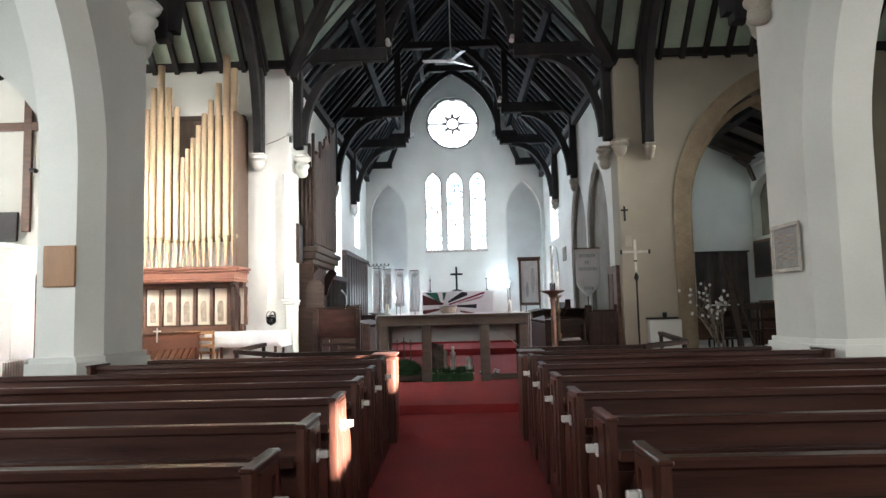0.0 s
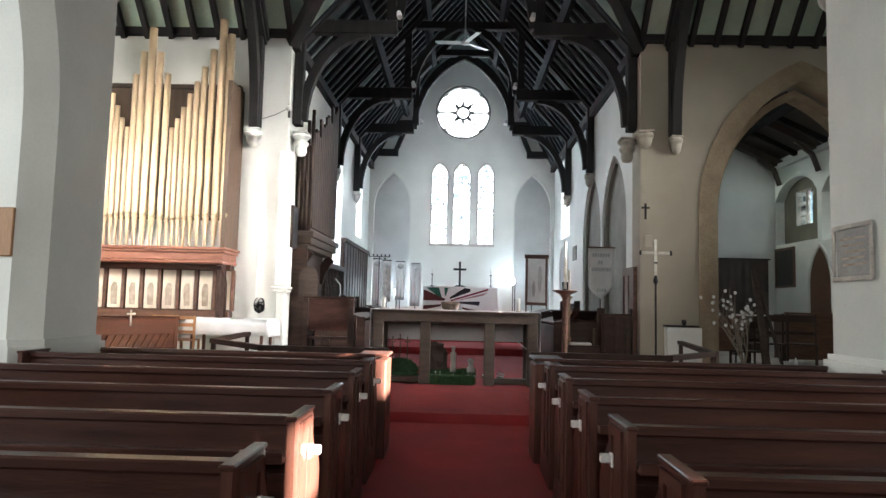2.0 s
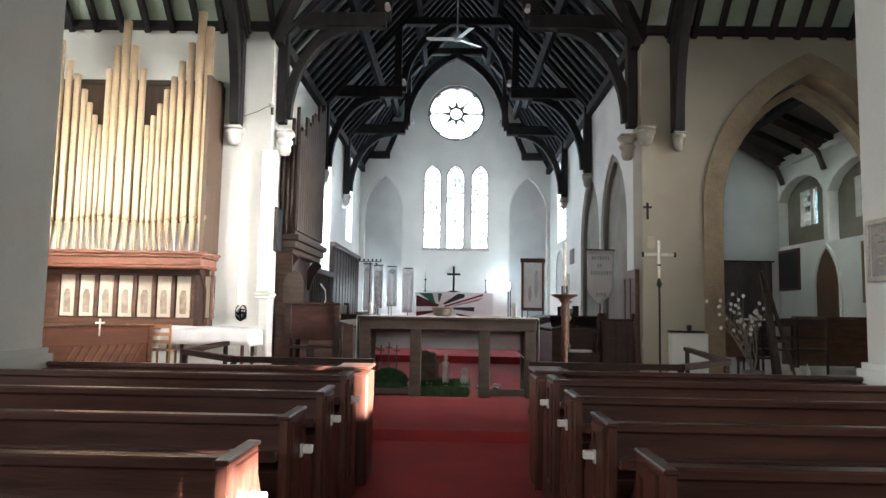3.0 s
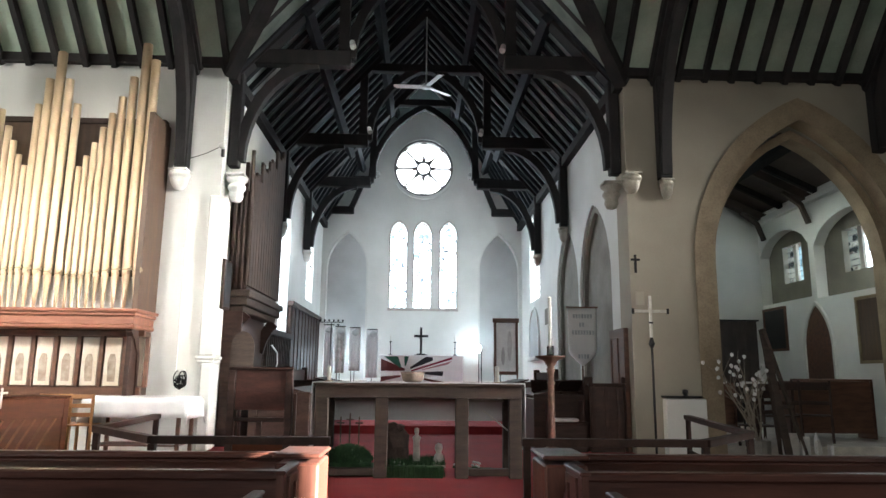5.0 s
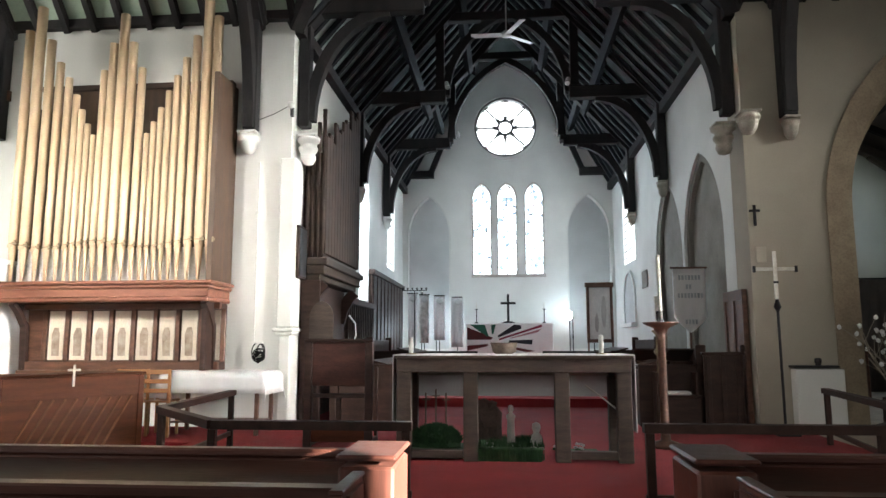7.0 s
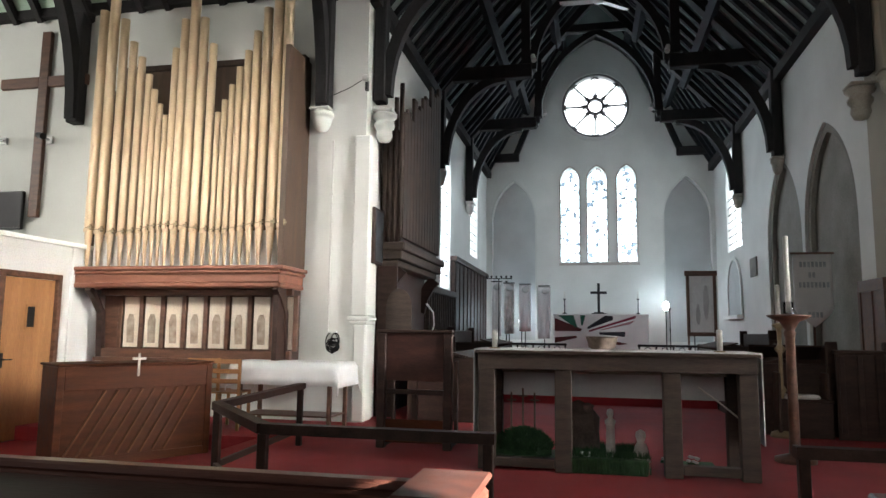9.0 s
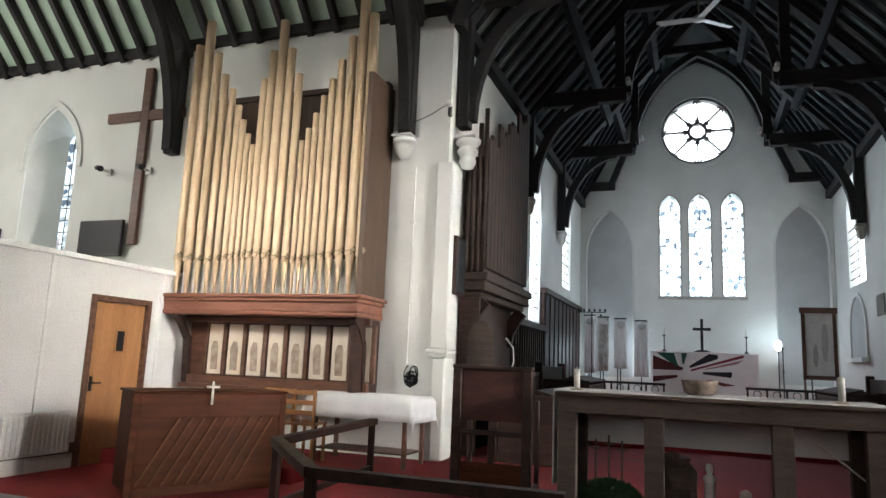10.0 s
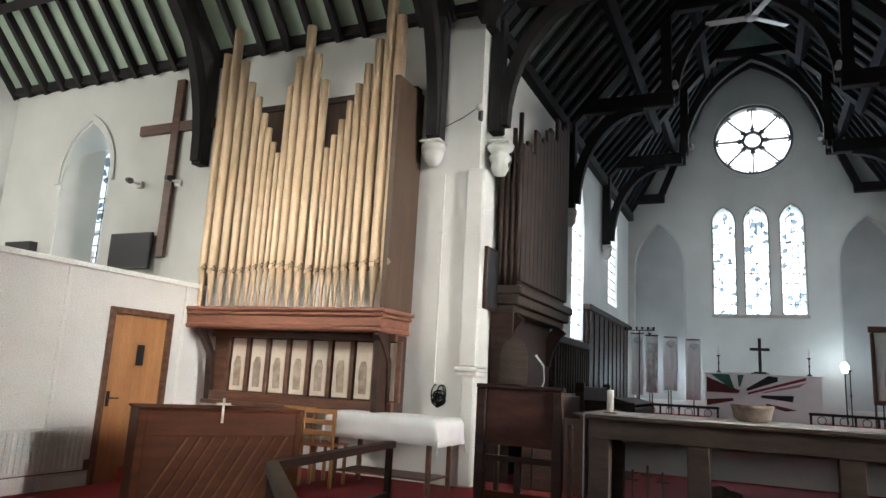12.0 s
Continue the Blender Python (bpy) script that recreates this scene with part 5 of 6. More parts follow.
def lump(bm, c, r, seed, flat=1.0, sub=2):
    """A rough rounded lump."""
    ico = bmesh.ops.create_icosphere(bm, subdivisions=sub, radius=1.0)
    for v in ico["verts"]:
        k = 1 + 0.28 * noise.noise(v.co * 1.7 + Vector((seed, seed * 0.7, 1.3)))
        v.co = Vector(c) + Vector((v.co.x * r[0] * k, v.co.y * r[1] * k, v.co.z * r[2] * k * flat))


ROCK = mat("grey_brown_papier_mache", (0.16, 0.12, 0.10), 0.9, (0.09, 0.07, 0.06), 12, 0.8)
tm = thing("model_tomb", "rough grey brown model of a rock tomb on the grass", "model rock", at=(-0.36, 12.55, 0.30))
bm = bmesh.new()
lump(bm, (0, 0, 0.2), (0.20, 0.13, 0.27), 3.1)
part("rock", bm, ROCK, tm)
bm = bmesh.new()
lump(bm, (0.08, -0.1, 0.42), (0.06, 0.04, 0.05), 7.1, sub=1)
part("stone", bm, ROCK, tm)
hl = thing("green_mound", "small green planted mound below the altar", "model hill", at=(-0.88, 12.5, 0.2))
bm = bmesh.new()
lump(bm, (0, 0, 0.09), (0.27, 0.19, 0.19), 5.2)
part("mound", bm, GRASS, hl)
bm = bmesh.new()
for i in range(1500):
    a, b_ = rng.uniform(0, 6.28), rng.uniform(0.05, 1.4)
    px, py, pz = 0.27 * math.cos(a) * math.sin(b_), 0.19 * math.sin(a) * math.sin(b_), 0.09 + 0.19 * math.cos(b_)
    w_ = rng.uniform(0.006, 0.014)
    q = (px * 1.12 + rng.uniform(-.02, .02), py * 1.12 + rng.uniform(-.02, .02), pz + rng.uniform(0.02, 0.06))
    bm.faces.new([bm.verts.new(v) for v in ((px - w_, py, pz), (px + w_, py, pz), q)])
tagged(part("moss", bm, GRASS, hl), kind="stuff")
for i, x in enumerate((-0.99, -0.88, -0.77)):
    zt = 0.84 + (0.04 if i == 1 else 0)
    kc = thing("model_cross", "tiny dark wooden cross stuck in the green mound", "cross", "three small crosses", (x, 12.5, 0.47))
    part("upright", boxes((-0.008, 0.008, -0.006, 0.006, -0.03, zt - 0.47)), OAK, kc)
    part("crossbar", boxes((-0.045, -0.0082, -0.006, 0.006, zt - 0.55, zt - 0.535), (0.0082, 0.045, -0.006, 0.006, zt - 0.55, zt - 0.535)), OAK, kc)
st = thing("figurine", "slim plain white figurine standing on the grass", "figurine", at=(-0.08, 12.36, 0.30))
bm = bmesh.new()
lathe(bm, [(0.045, 0), (0.04, 0.14), (0.036, 0.27), (0.05, 0.32), (0.018, 0.35), (0.03, 0.38), (0.025, 0.42), (0.003, 0.43)], n=10)
part("body", bm, WAX, st, smooth=True)
st = thing("figurine", "small plain white and red figurine on the grass", "figurine", at=(0.18, 12.33, 0.28))
bm = bmesh.new()
lathe(bm, [(0.08, 0), (0.07, 0.05), (0.05, 0.14), (0.03, 0.17), (0.045, 0.22), (0.04, 0.26), (0.003, 0.28)], n=10)
part("body", bm, WAX, st, smooth=True)
for i, (x, y, c) in enumerate(((-0.52, 12.3, 0), (-0.3, 12.3, 1), (0.4, 12.35, 0), (0.62, 12.3, 1))):
    fw = thing("flower_posy", "small posy of white flowers laid on the grass", "flowers", "small posies", (x, y, 0.30))
    bm = bmesh.new()
    for k in range(7):
        lump(bm, (rng.uniform(-0.05, 0.05), rng.uniform(-0.03, 0.03), rng.uniform(0.0, 0.05)), (0.02, 0.02, 0.014), k, sub=1)
    part("petals", bm, PAPER, fw)
    bm = bmesh.new()
    lump(bm, (0, 0, -0.01), (0.06, 0.04, 0.02), 2.0, sub=1)
    part("leaves", bm, GRASS, fw)

# ---- high altar ----
ha = thing("high_altar", "high altar draped in white cloth below the lancets", "altar", at=(0, 24.9, 0.85))
part("mensa", boxes((-1.22, 1.27, 0.01, 0.8, 0, 1.06), bev=0.01), LINEN, ha)
part("top_cloth", boxes((-1.26, 1.31, -0.02, 0.84, 1.061, 1.09), bev=0.008), LINEN, ha)
fr = thing("altar_frontal", "white altar frontal with radiating green, black and crimson stripes", "altar frontal", at=(0, 24.88, 0.85))
part("cloth", boxes((-1.2, 1.05, -0.004, 0.004, 0.06, 1.06)), LINEN, fr)
cx_, cz_ = -0.30, 0.55
cols = {"green": (0.03, 0.16, 0.11), "black": (0.02, 0.02, 0.03), "crimson": (0.28, 0.03, 0.07), "brown": (0.14, 0.03, 0.03), "pink": (0.5, 0.25, 0.28)}
CM = {k: mat("stripe_" + k, v, 0.85, None, 8, 0.05) for k, v in cols.items()}
for c_, pts in (("brown", [(-1.19, 0.98), (-1.19, 0.62), (-0.5, 0.62), (-0.45, 0.68)]), ("green", [(-1.1, 1.05), (-0.68, 1.05), (-0.58, 0.74), (-0.62, 0.70)]), ("green", [(-0.5, 1.05), (-0.36, 1.05), (-0.44, 0.78), (-0.48, 0.78)]), ("black", [(0.16, 1.05), (0.36, 1.03), (0.36, 0.93), (-0.3, 0.68), (-0.32, 0.73)]), ("crimson", [(0.95, 1.05), (0.95, 0.98), (-0.28, 0.60), (-0.28, 0.65)]), ("pink", [(0.95, 0.93), (0.80, 0.82), (0.1, 0.66), (0.0, 0.66)]), ("black", [(0.68, 0.62), (0.66, 0.48), (0.0, 0.54), (0.0, 0.60)]), ("brown", [(0.1, 0.42), (0.75, 0.30), (0.5, 0.26), (0.1, 0.36)]), ("brown", [(-1.19, 0.45), (-1.19, 0.30), (-0.6, 0.44), (-0.6, 0.50)])):
    bm = bmesh.new()
    prism(bm, pts, 1, -0.008, -0.0045)
    part("stripe", bm, CM[c_], fr)
ac = thing("altar_cross", "black standing cross on the high altar", "cross", at=(0, 25.3, 1.942))
part("upright", boxes((-0.035, 0.035, -0.02, 0.02, 0.06, 0.86), bev=0.005), IRON, ac)
part("crossbar", boxes((-0.22, -0.0352, -0.02, 0.02, 0.56, 0.63), (0.0352, 0.22, -0.02, 0.02, 0.56, 0.63), bev=0.005), IRON, ac)
part("base", boxes((-0.2, 0.2, -0.1, 0.1, 0, 0.03), (-0.13, 0.13, -0.07, 0.07, 0.0301, 0.06), bev=0.005), IRON, ac)


def candlestick(x, y, z, h=0.42, c=0.2):
    t = thing("candlestick", "black candlestick with a white candle", "candlestick", "candlesticks", (x, y, z))
    bm = bmesh.new()
    lathe(bm, [(0.07, 0), (0.06, 0.02), (0.015, 0.05), (0.012, h * 0.5), (0.025, h * 0.55), (0.012, h * 0.6), (0.012, h - 0.03), (0.05, h), (0.02, h + 0.01)], n=10)
    part("stick", bm, IRON, t, smooth=True)
    bm = bmesh.new()
    lathe(bm, [(0.018, h + 0.011), (0.018, h + c), (0.003, h + c + 0.01)], n=8)
    part("candle", bm, WAX, t)


candlestick(-0.93, 25.3, 1.942)
candlestick(1.05, 25.3, 1.942)
candlestick(1.84, 25.0, 0.85, 1.25, 0.12)
candlestick(-2.45, 24.4, 0.85, 1.95, 0.15)
candlestick(2.25, 23.6, 0.85, 1.9, 0.15)

# lit lamp beside the altar
LAMPGLOW = bpy.data.materials.new("lamp_glow")
LAMPGLOW.use_nodes = True
q_ = LAMPGLOW.node_tree.nodes["Principled BSDF"]
q_.inputs["Emission Color"].default_value, q_.inputs["Emission Strength"].default_value = (0.85, 0.95, 1, 1), 9
for x, y, z, pw in ((1.84, 25.95, 2.2, 7), (-2.2, 26.1, 1.75, 9)):
    lp = thing("lamp", "small lit white lamp by the east wall", "lamp", "altar lamps", (x, y, z))
    bm = bmesh.new()
    lathe(bm, [(0.02, -0.13), (0.07, -0.08), (0.09, 0.0), (0.07, 0.09), (0.02, 0.13)], n=12)
    part("bulb", bm, LAMPGLOW, lp, smooth=True)
    bm = bmesh.new()
    tube(bm, [(0, 0, -0.12), (0, 0, 0.86 - z)], 0.015, 8)
    part("stem", bm, IRON, lp)
    ld = bpy.data.lights.new("lamp_light", "POINT")
    ld.energy, ld.shadow_soft_size, ld.color = pw, 0.1, (0.66, 0.86, 1.0)
    lo_ = new("lamp_light", ld)
    lo_.location = (x, y - 0.16, z + 0.12)

# sanctuary rail
for x0, x1 in ((-2.9, -0.75), (0.75, 2.9)):
    sr = thing("sanctuary_rail", "black iron sanctuary rail with pierced quatrefoils", "altar rail", "sanctuary rails", (0, 21.2, 0.52))
    part("top_rail", boxes((x0, x1, -0.04, 0.04, 0.62, 0.67), bev=0.006), IRON, sr)
    part("middle_rail", boxes((x0, x1, -0.015, 0.015, 0.44, 0.46)), IRON, sr)
    n_ = 6
    for i in range(n_ + 1):
        x = x0 + 0.03 + (x1 - x0 - 0.06) * i / n_
        part("baluster", boxes((x - 0.018, x + 0.018, -0.018, 0.018, 0, 0.619)), IRON, sr)
        if i < n_:
            xm = x + (x1 - x0 - 0.06) / n_ / 2
            bm = bmesh.new()
            tube(bm, [(xm + 0.07 * math.cos(a * math.pi / 6), 0, 0.54 + 0.07 * math.sin(a * math.pi / 6)) for a in range(13)], 0.008, 5)
            part("quatrefoil", bm, IRON, sr)

# icon on an easel, hanging vestments, banner
BLUEGREY0 = mat("faint_grey_paint", (0.42, 0.41, 0.40), 0.8, (0.62, 0.61, 0.6), 4.0, 0.05)
ic = thing("picture_stand", "framed pale picture on a tall wooden stand", "picture", at=(2.28, 22.6, 0.52))
part("frame", boxes((-0.36, 0.36, -0.03, 0.03, 2.25, 2.37), (-0.33, -0.26, -0.025, 0.025, 0.95, 2.249), (0.26, 0.33, -0.025, 0.025, 0.95, 2.249), (-0.33, 0.33, -0.025, 0.025, 0.86, 0.949), bev=0.008), OAK, ic)
part("picture", boxes((-0.259, 0.259, -0.01, 0.01, 0.95, 2.249)), PAPER, ic)
bm = bmesh.new()
lump(bm, (0.1, -0.012, 1.65), (0.06, 0.004, 0.4), 4.0)
lump(bm, (-0.08, -0.012, 1.35), (0.05, 0.004, 0.25), 2.0)
part("painted_shape", bm, BLUEGREY0, ic)
for x in (-0.3, 0.3):
    part("leg", boxes((x - 0.02, x + 0.02, -0.02, 0.02, 0, 0.859)), OAK, ic)


def hanging(name, label, cat, at, w, h, m, wave=0.03, point=0.0):
    t = thing(name, label, cat, at=at)
    bm = bmesh.new()
    g = {}
    for i in range(15):
        for j in range(9):
            u, v = -1 + 2 * i / 14, j / 8
            drop = h * v + (point * (1 - abs(u)) ** 0.7 * v if point else 0)
            g[i, j] = bm.verts.new((u * w / 2, wave * math.sin(i * 1.3 + 1) * (0.3 + 0.7 * v), -drop))
    for i in range(14):
        for j in range(8):
            bm.faces.new([g[i, j], g[i + 1, j], g[i + 1, j + 1], g[i, j + 1]])
    o = part("cloth", bm, m, t, smooth=True)
    o.modifiers.new("thick", "SOLIDIFY").thickness = 0.006
    return t


PATTERN = mat("patterned_white_cloth", (0.90, 0.89, 0.87), 0.85, (0.50, 0.48, 0.45), 7.0, 0.1)
for k, (x, y, w_, h_) in enumerate(((-2.52, 22.9, 0.24, 1.35), (-2.22, 23.0, 0.26, 1.25), (-1.82, 23.0, 0.30, 1.15), (-1.36, 23.2, 0.32, 1.3))):
    v = hanging("vestment", "white patterned vestment hanging from a stand", "vestment", (x, y, 2.66 - 0.03 * k), w_, h_, PATTERN if k == 1 else LINEN, 0.014)
    part("hanger", boxes((-0.14, 0.14, -0.012, 0.012, 0.0, 0.03)), IRON, v)
    part("pole", boxes((-0.012, 0.012, 0.06, 0.085, 0.52 - 2.66 + 0.03 * k if y < 23.2 else 0.85 - 2.66 + 0.03 * k, 0.0)), IRON, v)
    bm = bmesh.new()
    lump(bm, (0.02, -0.03, -0.12), (0.11, 0.03, 0.09), k * 2.3, sub=1)
    part("collar", bm, SHADEPLASTER, v)
cb = thing("candelabrum", "black iron candelabrum with a row of small cups", "candelabrum", at=(-2.4, 22.4, 0.52))
part("bar", boxes((-0.32, 0.32, -0.012, 0.012, 2.18, 2.2)), IRON, cb)
part("pole", boxes((-0.012, 0.012, -0.012, 0.012, 0.03, 2.179)), IRON, cb)
part("foot", boxes((-0.15, 0.15, -0.15, 0.15, 0, 0.03), bev=0.005), IRON, cb)
for i in range(6):
    bm = bmesh.new()
    lathe(bm, [(0.01, 2.2), (0.025, 2.23), (0.025, 2.26), (0.01, 2.265)], (-0.3 + i * 0.12, 0, 0), 8)
    part("cup", bm, IRON, cb)

BLUEGREY = mat("faded_blue_stitching", (0.48, 0.52, 0.55), 0.8, (0.36, 0.40, 0.43), 9.0, 0.05)
bn = hanging("banner", "pale cloth banner with faded stitched lettering and pointed foot", "banner", (3.05, 17.1, 2.64), 0.54, 0.82, LINEN, 0.006, 0.28)
part("rod", boxes((-0.31, 0.31, -0.02, 0.02, 0.0, 0.03)), OAK, bn)
part("pole", boxes((-0.015, 0.015, 0.03, 0.06, -2.45, 0.03)), OAK, bn)
for j, (z, w_) in enumerate(((-0.14, 0.40), (-0.30, 0.16), (-0.45, 0.44), (-0.90, 0.22))):
    for i in range(int(w_ / 0.055)):
        x = -w_ / 2 + i * 0.055 + 0.02
        part("stitched_bar", boxes((x, x + 0.036, -0.022, -0.016, z - 0.055, z + 0.025)), BLUEGREY, bn)

# ---- south side of the crossing ----
pe = thing("flower_pedestal", "tall dark wooden pedestal with a flared dish top", "pedestal", at=(1.70, 13.3, 0.182))
bm = bmesh.new()
lathe(bm, [(0.19, 0), (0.19, 0.04), (0.06, 0.08), (0.05, 0.2), (0.045, 1.2), (0.06, 1.25), (0.045, 1.28), (0.09, 1.36), (0.2, 1.41), (0.21, 1.43), (0.18, 1.43)], n=16)
part("stem", bm, OAK, pe, smooth=True)
jr = thing("glass_jar", "small glass jar holding a tall white candle on the pedestal", "jar", at=(1.70, 13.3, 1.613))
bm = bmesh.new()
lathe(bm, [(0.045, 0), (0.05, 0.02), (0.05, 0.13), (0.045, 0.13), (0.045, 0.02), (0.02, 0.01)], n=12)
gm = bpy.data.materials.new("clear_glass")
gm.use_nodes = True
q_ = gm.node_tree.nodes["Principled BSDF"]
q_.inputs["Transmission Weight"].default_value, q_.inputs["Roughness"].default_value, q_.inputs["IOR"].default_value = 1.0, 0.05, 1.2
part("glass", bm, gm, jr, smooth=True)
bm = bmesh.new()
lathe(bm, [(0.028, 0.02), (0.026, 0.79), (0.004, 0.8)], n=10)
part("candle", bm, WAX, jr)
pl = thing("paschal_candle", "tall ornate brass candle stand beside the altar", "candle stand", at=(2.05, 15.1, 0.182))
bm = bmesh.new()
lathe(bm, [(0.16, 0), (0.14, 0.05), (0.03, 0.1), (0.025, 0.5), (0.06, 0.56), (0.025, 0.62), (0.025, 1.0), (0.07, 1.06), (0.025, 1.12), (0.03, 1.3), (0.09, 1.36), (0.03, 1.38)], n=12)
part("stem", bm, BRASS, pl, smooth=True)
bm = bmesh.new()
lathe(bm, [(0.03, 1.381), (0.03, 1.85), (0.003, 1.86)], n=10)
part("candle", bm, WAX, pl)
SILVER = mat("dull_silver", (0.62, 0.60, 0.55), 0.35, (0.45, 0.43, 0.38), 8.0, 0.05, metal=0.5)
pc = thing("processional_cross", "processional cross with a gilt head on a dark staff", "cross", at=(3.48, 14.45, 0.182))
bm = bmesh.new()
tube(bm, [(0, 0, 0.02), (0, 0, 1.62)], 0.018, 8)
part("staff", bm, IRON, pc)
bm = bmesh.new()
lathe(bm, [(0.02, 1.6), (0.05, 1.66), (0.03, 1.72), (0.02, 1.76)], n=10)
part("knop", bm, IRON, pc, smooth=True)
part("upright", boxes((-0.022, 0.022, -0.012, 0.012, 1.76, 2.40), bev=0.004), SILVER, pc)
part("crossbar", boxes((-0.25, -0.0222, -0.012, 0.012, 2.14, 2.185), (0.0222, 0.25, -0.012, 0.012, 2.14, 2.185), bev=0.004), SILVER, pc)
for x in (-0.27, 0.27):
    part("end_knob", boxes((x - 0.018, x + 0.018, -0.014, 0.014, 2.12, 2.205), bev=0.004), IRON, pc)
part("collar", boxes((-0.03, 0.03, -0.014, 0.014, 1.97, 2.0), bev=0.003), IRON, pc)
part("foot", boxes((-0.14, 0.14, -0.14, 0.14, 0, 0.03), bev=0.006), IRON, pc)
w2 = thing("wall_crucifix", "small black cross on the cream pier", "cross", at=(3.41, YX - 0.001, 3.2))
part("upright", boxes((-0.02, 0.02, -0.02, -0.002, -0.2, 0.1), bev=0.003), IRON, w2)
part("crossbar", boxes((-0.075, -0.0202, -0.02, -0.002, 0.0, 0.035), (0.0202, 0.075, -0.02, -0.002, 0.0, 0.035), bev=0.003), IRON, w2)
# Pale plate added in place of a patch of window light on the pier.
wlp = thing("pier_light_patch", "small pale plate standing for a patch of window light on the pier", "notice board", at=(3.46, YX - 0.001, 2.6))
part("board", boxes((-0.07, 0.07, -0.02, -0.001, -0.12, 0.1), bev=0.004), PLASTER_CREAM, wlp)
ws = thing("wall_shelf", "narrow dark shelf fixed to the cream pier", "shelf", at=(4.02, YX, 1.05))
part("board", boxes((-0.29, 0.29, -0.2, -0.003, -0.015, 0.015), bev=0.004), IRON, ws)
pb = thing("plinth_block", "cream painted block below the narrow shelf on the pier", "plinth", at=(4.06, YX, 0.182))
part("body", boxes((-0.31, 0.32, -0.18, -0.003, 0, 0.84), bev=0.01), PLASTER, pb)
wj = thing("small_pot", "small dark pot with a pale base on the shelf", "pot", at=(4.08, YX - 0.1, 1.0655))
bm = bmesh.new()
lathe(bm, [(0.035, 0), (0.035, 0.03), (0.045, 0.035), (0.045, 0.09), (0.02, 0.1)], n=10)
part("body", bm, BLACK, wj, smooth=True)
cd = thing("cupboard_door", "dark brown panelled wooden door in the chancel side", "door", at=(HALF - 0.03, 15.5, 0.182))
part("leaf", boxes((-0.03, 0.025, -0.42, 0.42, 0.0, 1.95), bev=0.006), OAK, cd)
for z0_, z1_ in ((1.8, 1.95), (0.95, 1.05), (0.0, 0.15)):
    part("rail", boxes((-0.05, -0.0302, -0.42, 0.42, z0_, z1_), bev=0.004), OAK, cd)
for y in (-0.38, 0.0, 0.38):
    part("stile", boxes((-0.05, -0.0302, y - 0.04, y + 0.04, 0.151, 0.949), (-0.05, -0.0302, y - 0.04, y + 0.04, 1.051, 1.799), bev=0.004), OAK, cd)

# blossom tree, leaning board, furniture in the chapel
tr_ = thing("branch_display", "bare painted branches with white paper blossoms by the arch", "branches", at=(4.98, 14.35, 0.182))
bm = bmesh.new()
lathe(bm, [(0.16, 0), (0.17, 0.26), (0.14, 0.26), (0.1, 0.2)], n=14)
part("pot", bm, mat("grey_pot", (0.25, 0.24, 0.22), 0.7), tr_)
bm, tips = bmesh.new(), []
rg = random.Random(9)


def twig(p, dvec, L_, r, depth):
    pts = [p]
    for k in range(4):
        dvec = (dvec + Vector((rg.uniform(-.22, .22), rg.uniform(-.22, .22), rg.uniform(-.05, .12)))).normalized()
        pts.append(pts[-1] + dvec * L_ / 4)
    tube(bm, pts, [r * (1 - 0.13 * k) for k in range(5)], 5)
    tips.append(pts[-1])
    if depth:
        for k in range(3):
            q = pts[1 + k]
            twig(q, (dvec + Vector((rg.uniform(-.9, .9), rg.uniform(-.6, .6), rg.uniform(0, .4)))).normalized(), L_ * 0.62, r * 0.6, depth - 1)


for k in range(4):
    twig(Vector((0, 0, 0.2)), Vector((rg.uniform(-.4, .5), rg.uniform(-.2, .2), 1)).normalized(), 0.92, 0.018, 2)
part("branch", bm, mat("painted_branch", (0.35, 0.30, 0.24), 0.8), tr_)
for p in tips:
    if rg.random() < 0.7:
        b2 = bmesh.new()
        lump(b2, p, (0.03, 0.03, 0.035), rg.uniform(0, 9), sub=1)
        part("blossom", b2, PAPER, tr_)
for k in range(4):
    bk = thing("paper_stack", "white cards and papers heaped at the foot of the branches", "papers", "heaped papers", (5.55 + 0.16 * k, 14.45 - 0.05 * k, 0.182), rz=25 * k)
    part("sheets", boxes((-0.09, 0.09, -0.02, 0.02, 0, 0.36 - 0.05 * k), bev=0.003), PAPER if k % 2 else WAX, bk)
lb = thing("easel", "grey green wooden easel leaning back by the chapel arch", "easel", at=(5.27, 14.45, 0.182))
for (a, b_) in (((-0.05, 0.0, 1.92), (0.44, -0.08, 0.0)), ((-0.05, 0.02, 1.90), (0.02, -0.38, 0.0)), ((0.0, 0.05, 1.75), (0.3, 0.35, 0.0))):
    bm = bmesh.new()
    beam(bm, a, b_, 0.11, 0.035)
    part("leg", bm, GREYOAK, lb)
bm = bmesh.new()
beam(bm, (-0.02, -0.22, 0.75), (0.26, -0.12, 0.75), 0.03, 0.05)
part("tray", bm, GREYOAK, lb)
for x, y, w_, h_, dd in ((7.35, 16.3, 0.7, 1.05, 0.5), (6.0, 18.6, 0.6, 0.95, 0.45)):
    cb_ = thing("chapel_pew", "dark brown wooden pew standing in the chapel", "pew", "chapel pews", (x, y, 0.301))
    part("backrest", boxes((-w_, w_, 0, 0.04, 0.1, h_ - 0.041), bev=0.006), OAK, cb_)
    part("seat", boxes((-w_, w_, 0.041, dd, 0.4, 0.44), bev=0.006), OAK, cb_)
    part("top_rail", boxes((-w_ - 0.03, w_ + 0.03, -0.03, 0.07, h_ - 0.04, h_), bev=0.006), OAK, cb_)
    for sx in (-w_ - 0.02, w_ + 0.02):
        part("pew_end", boxes((sx - 0.018, sx + 0.018, -0.02, dd, 0, h_ - 0.042), bev=0.006), OAK, cb_)
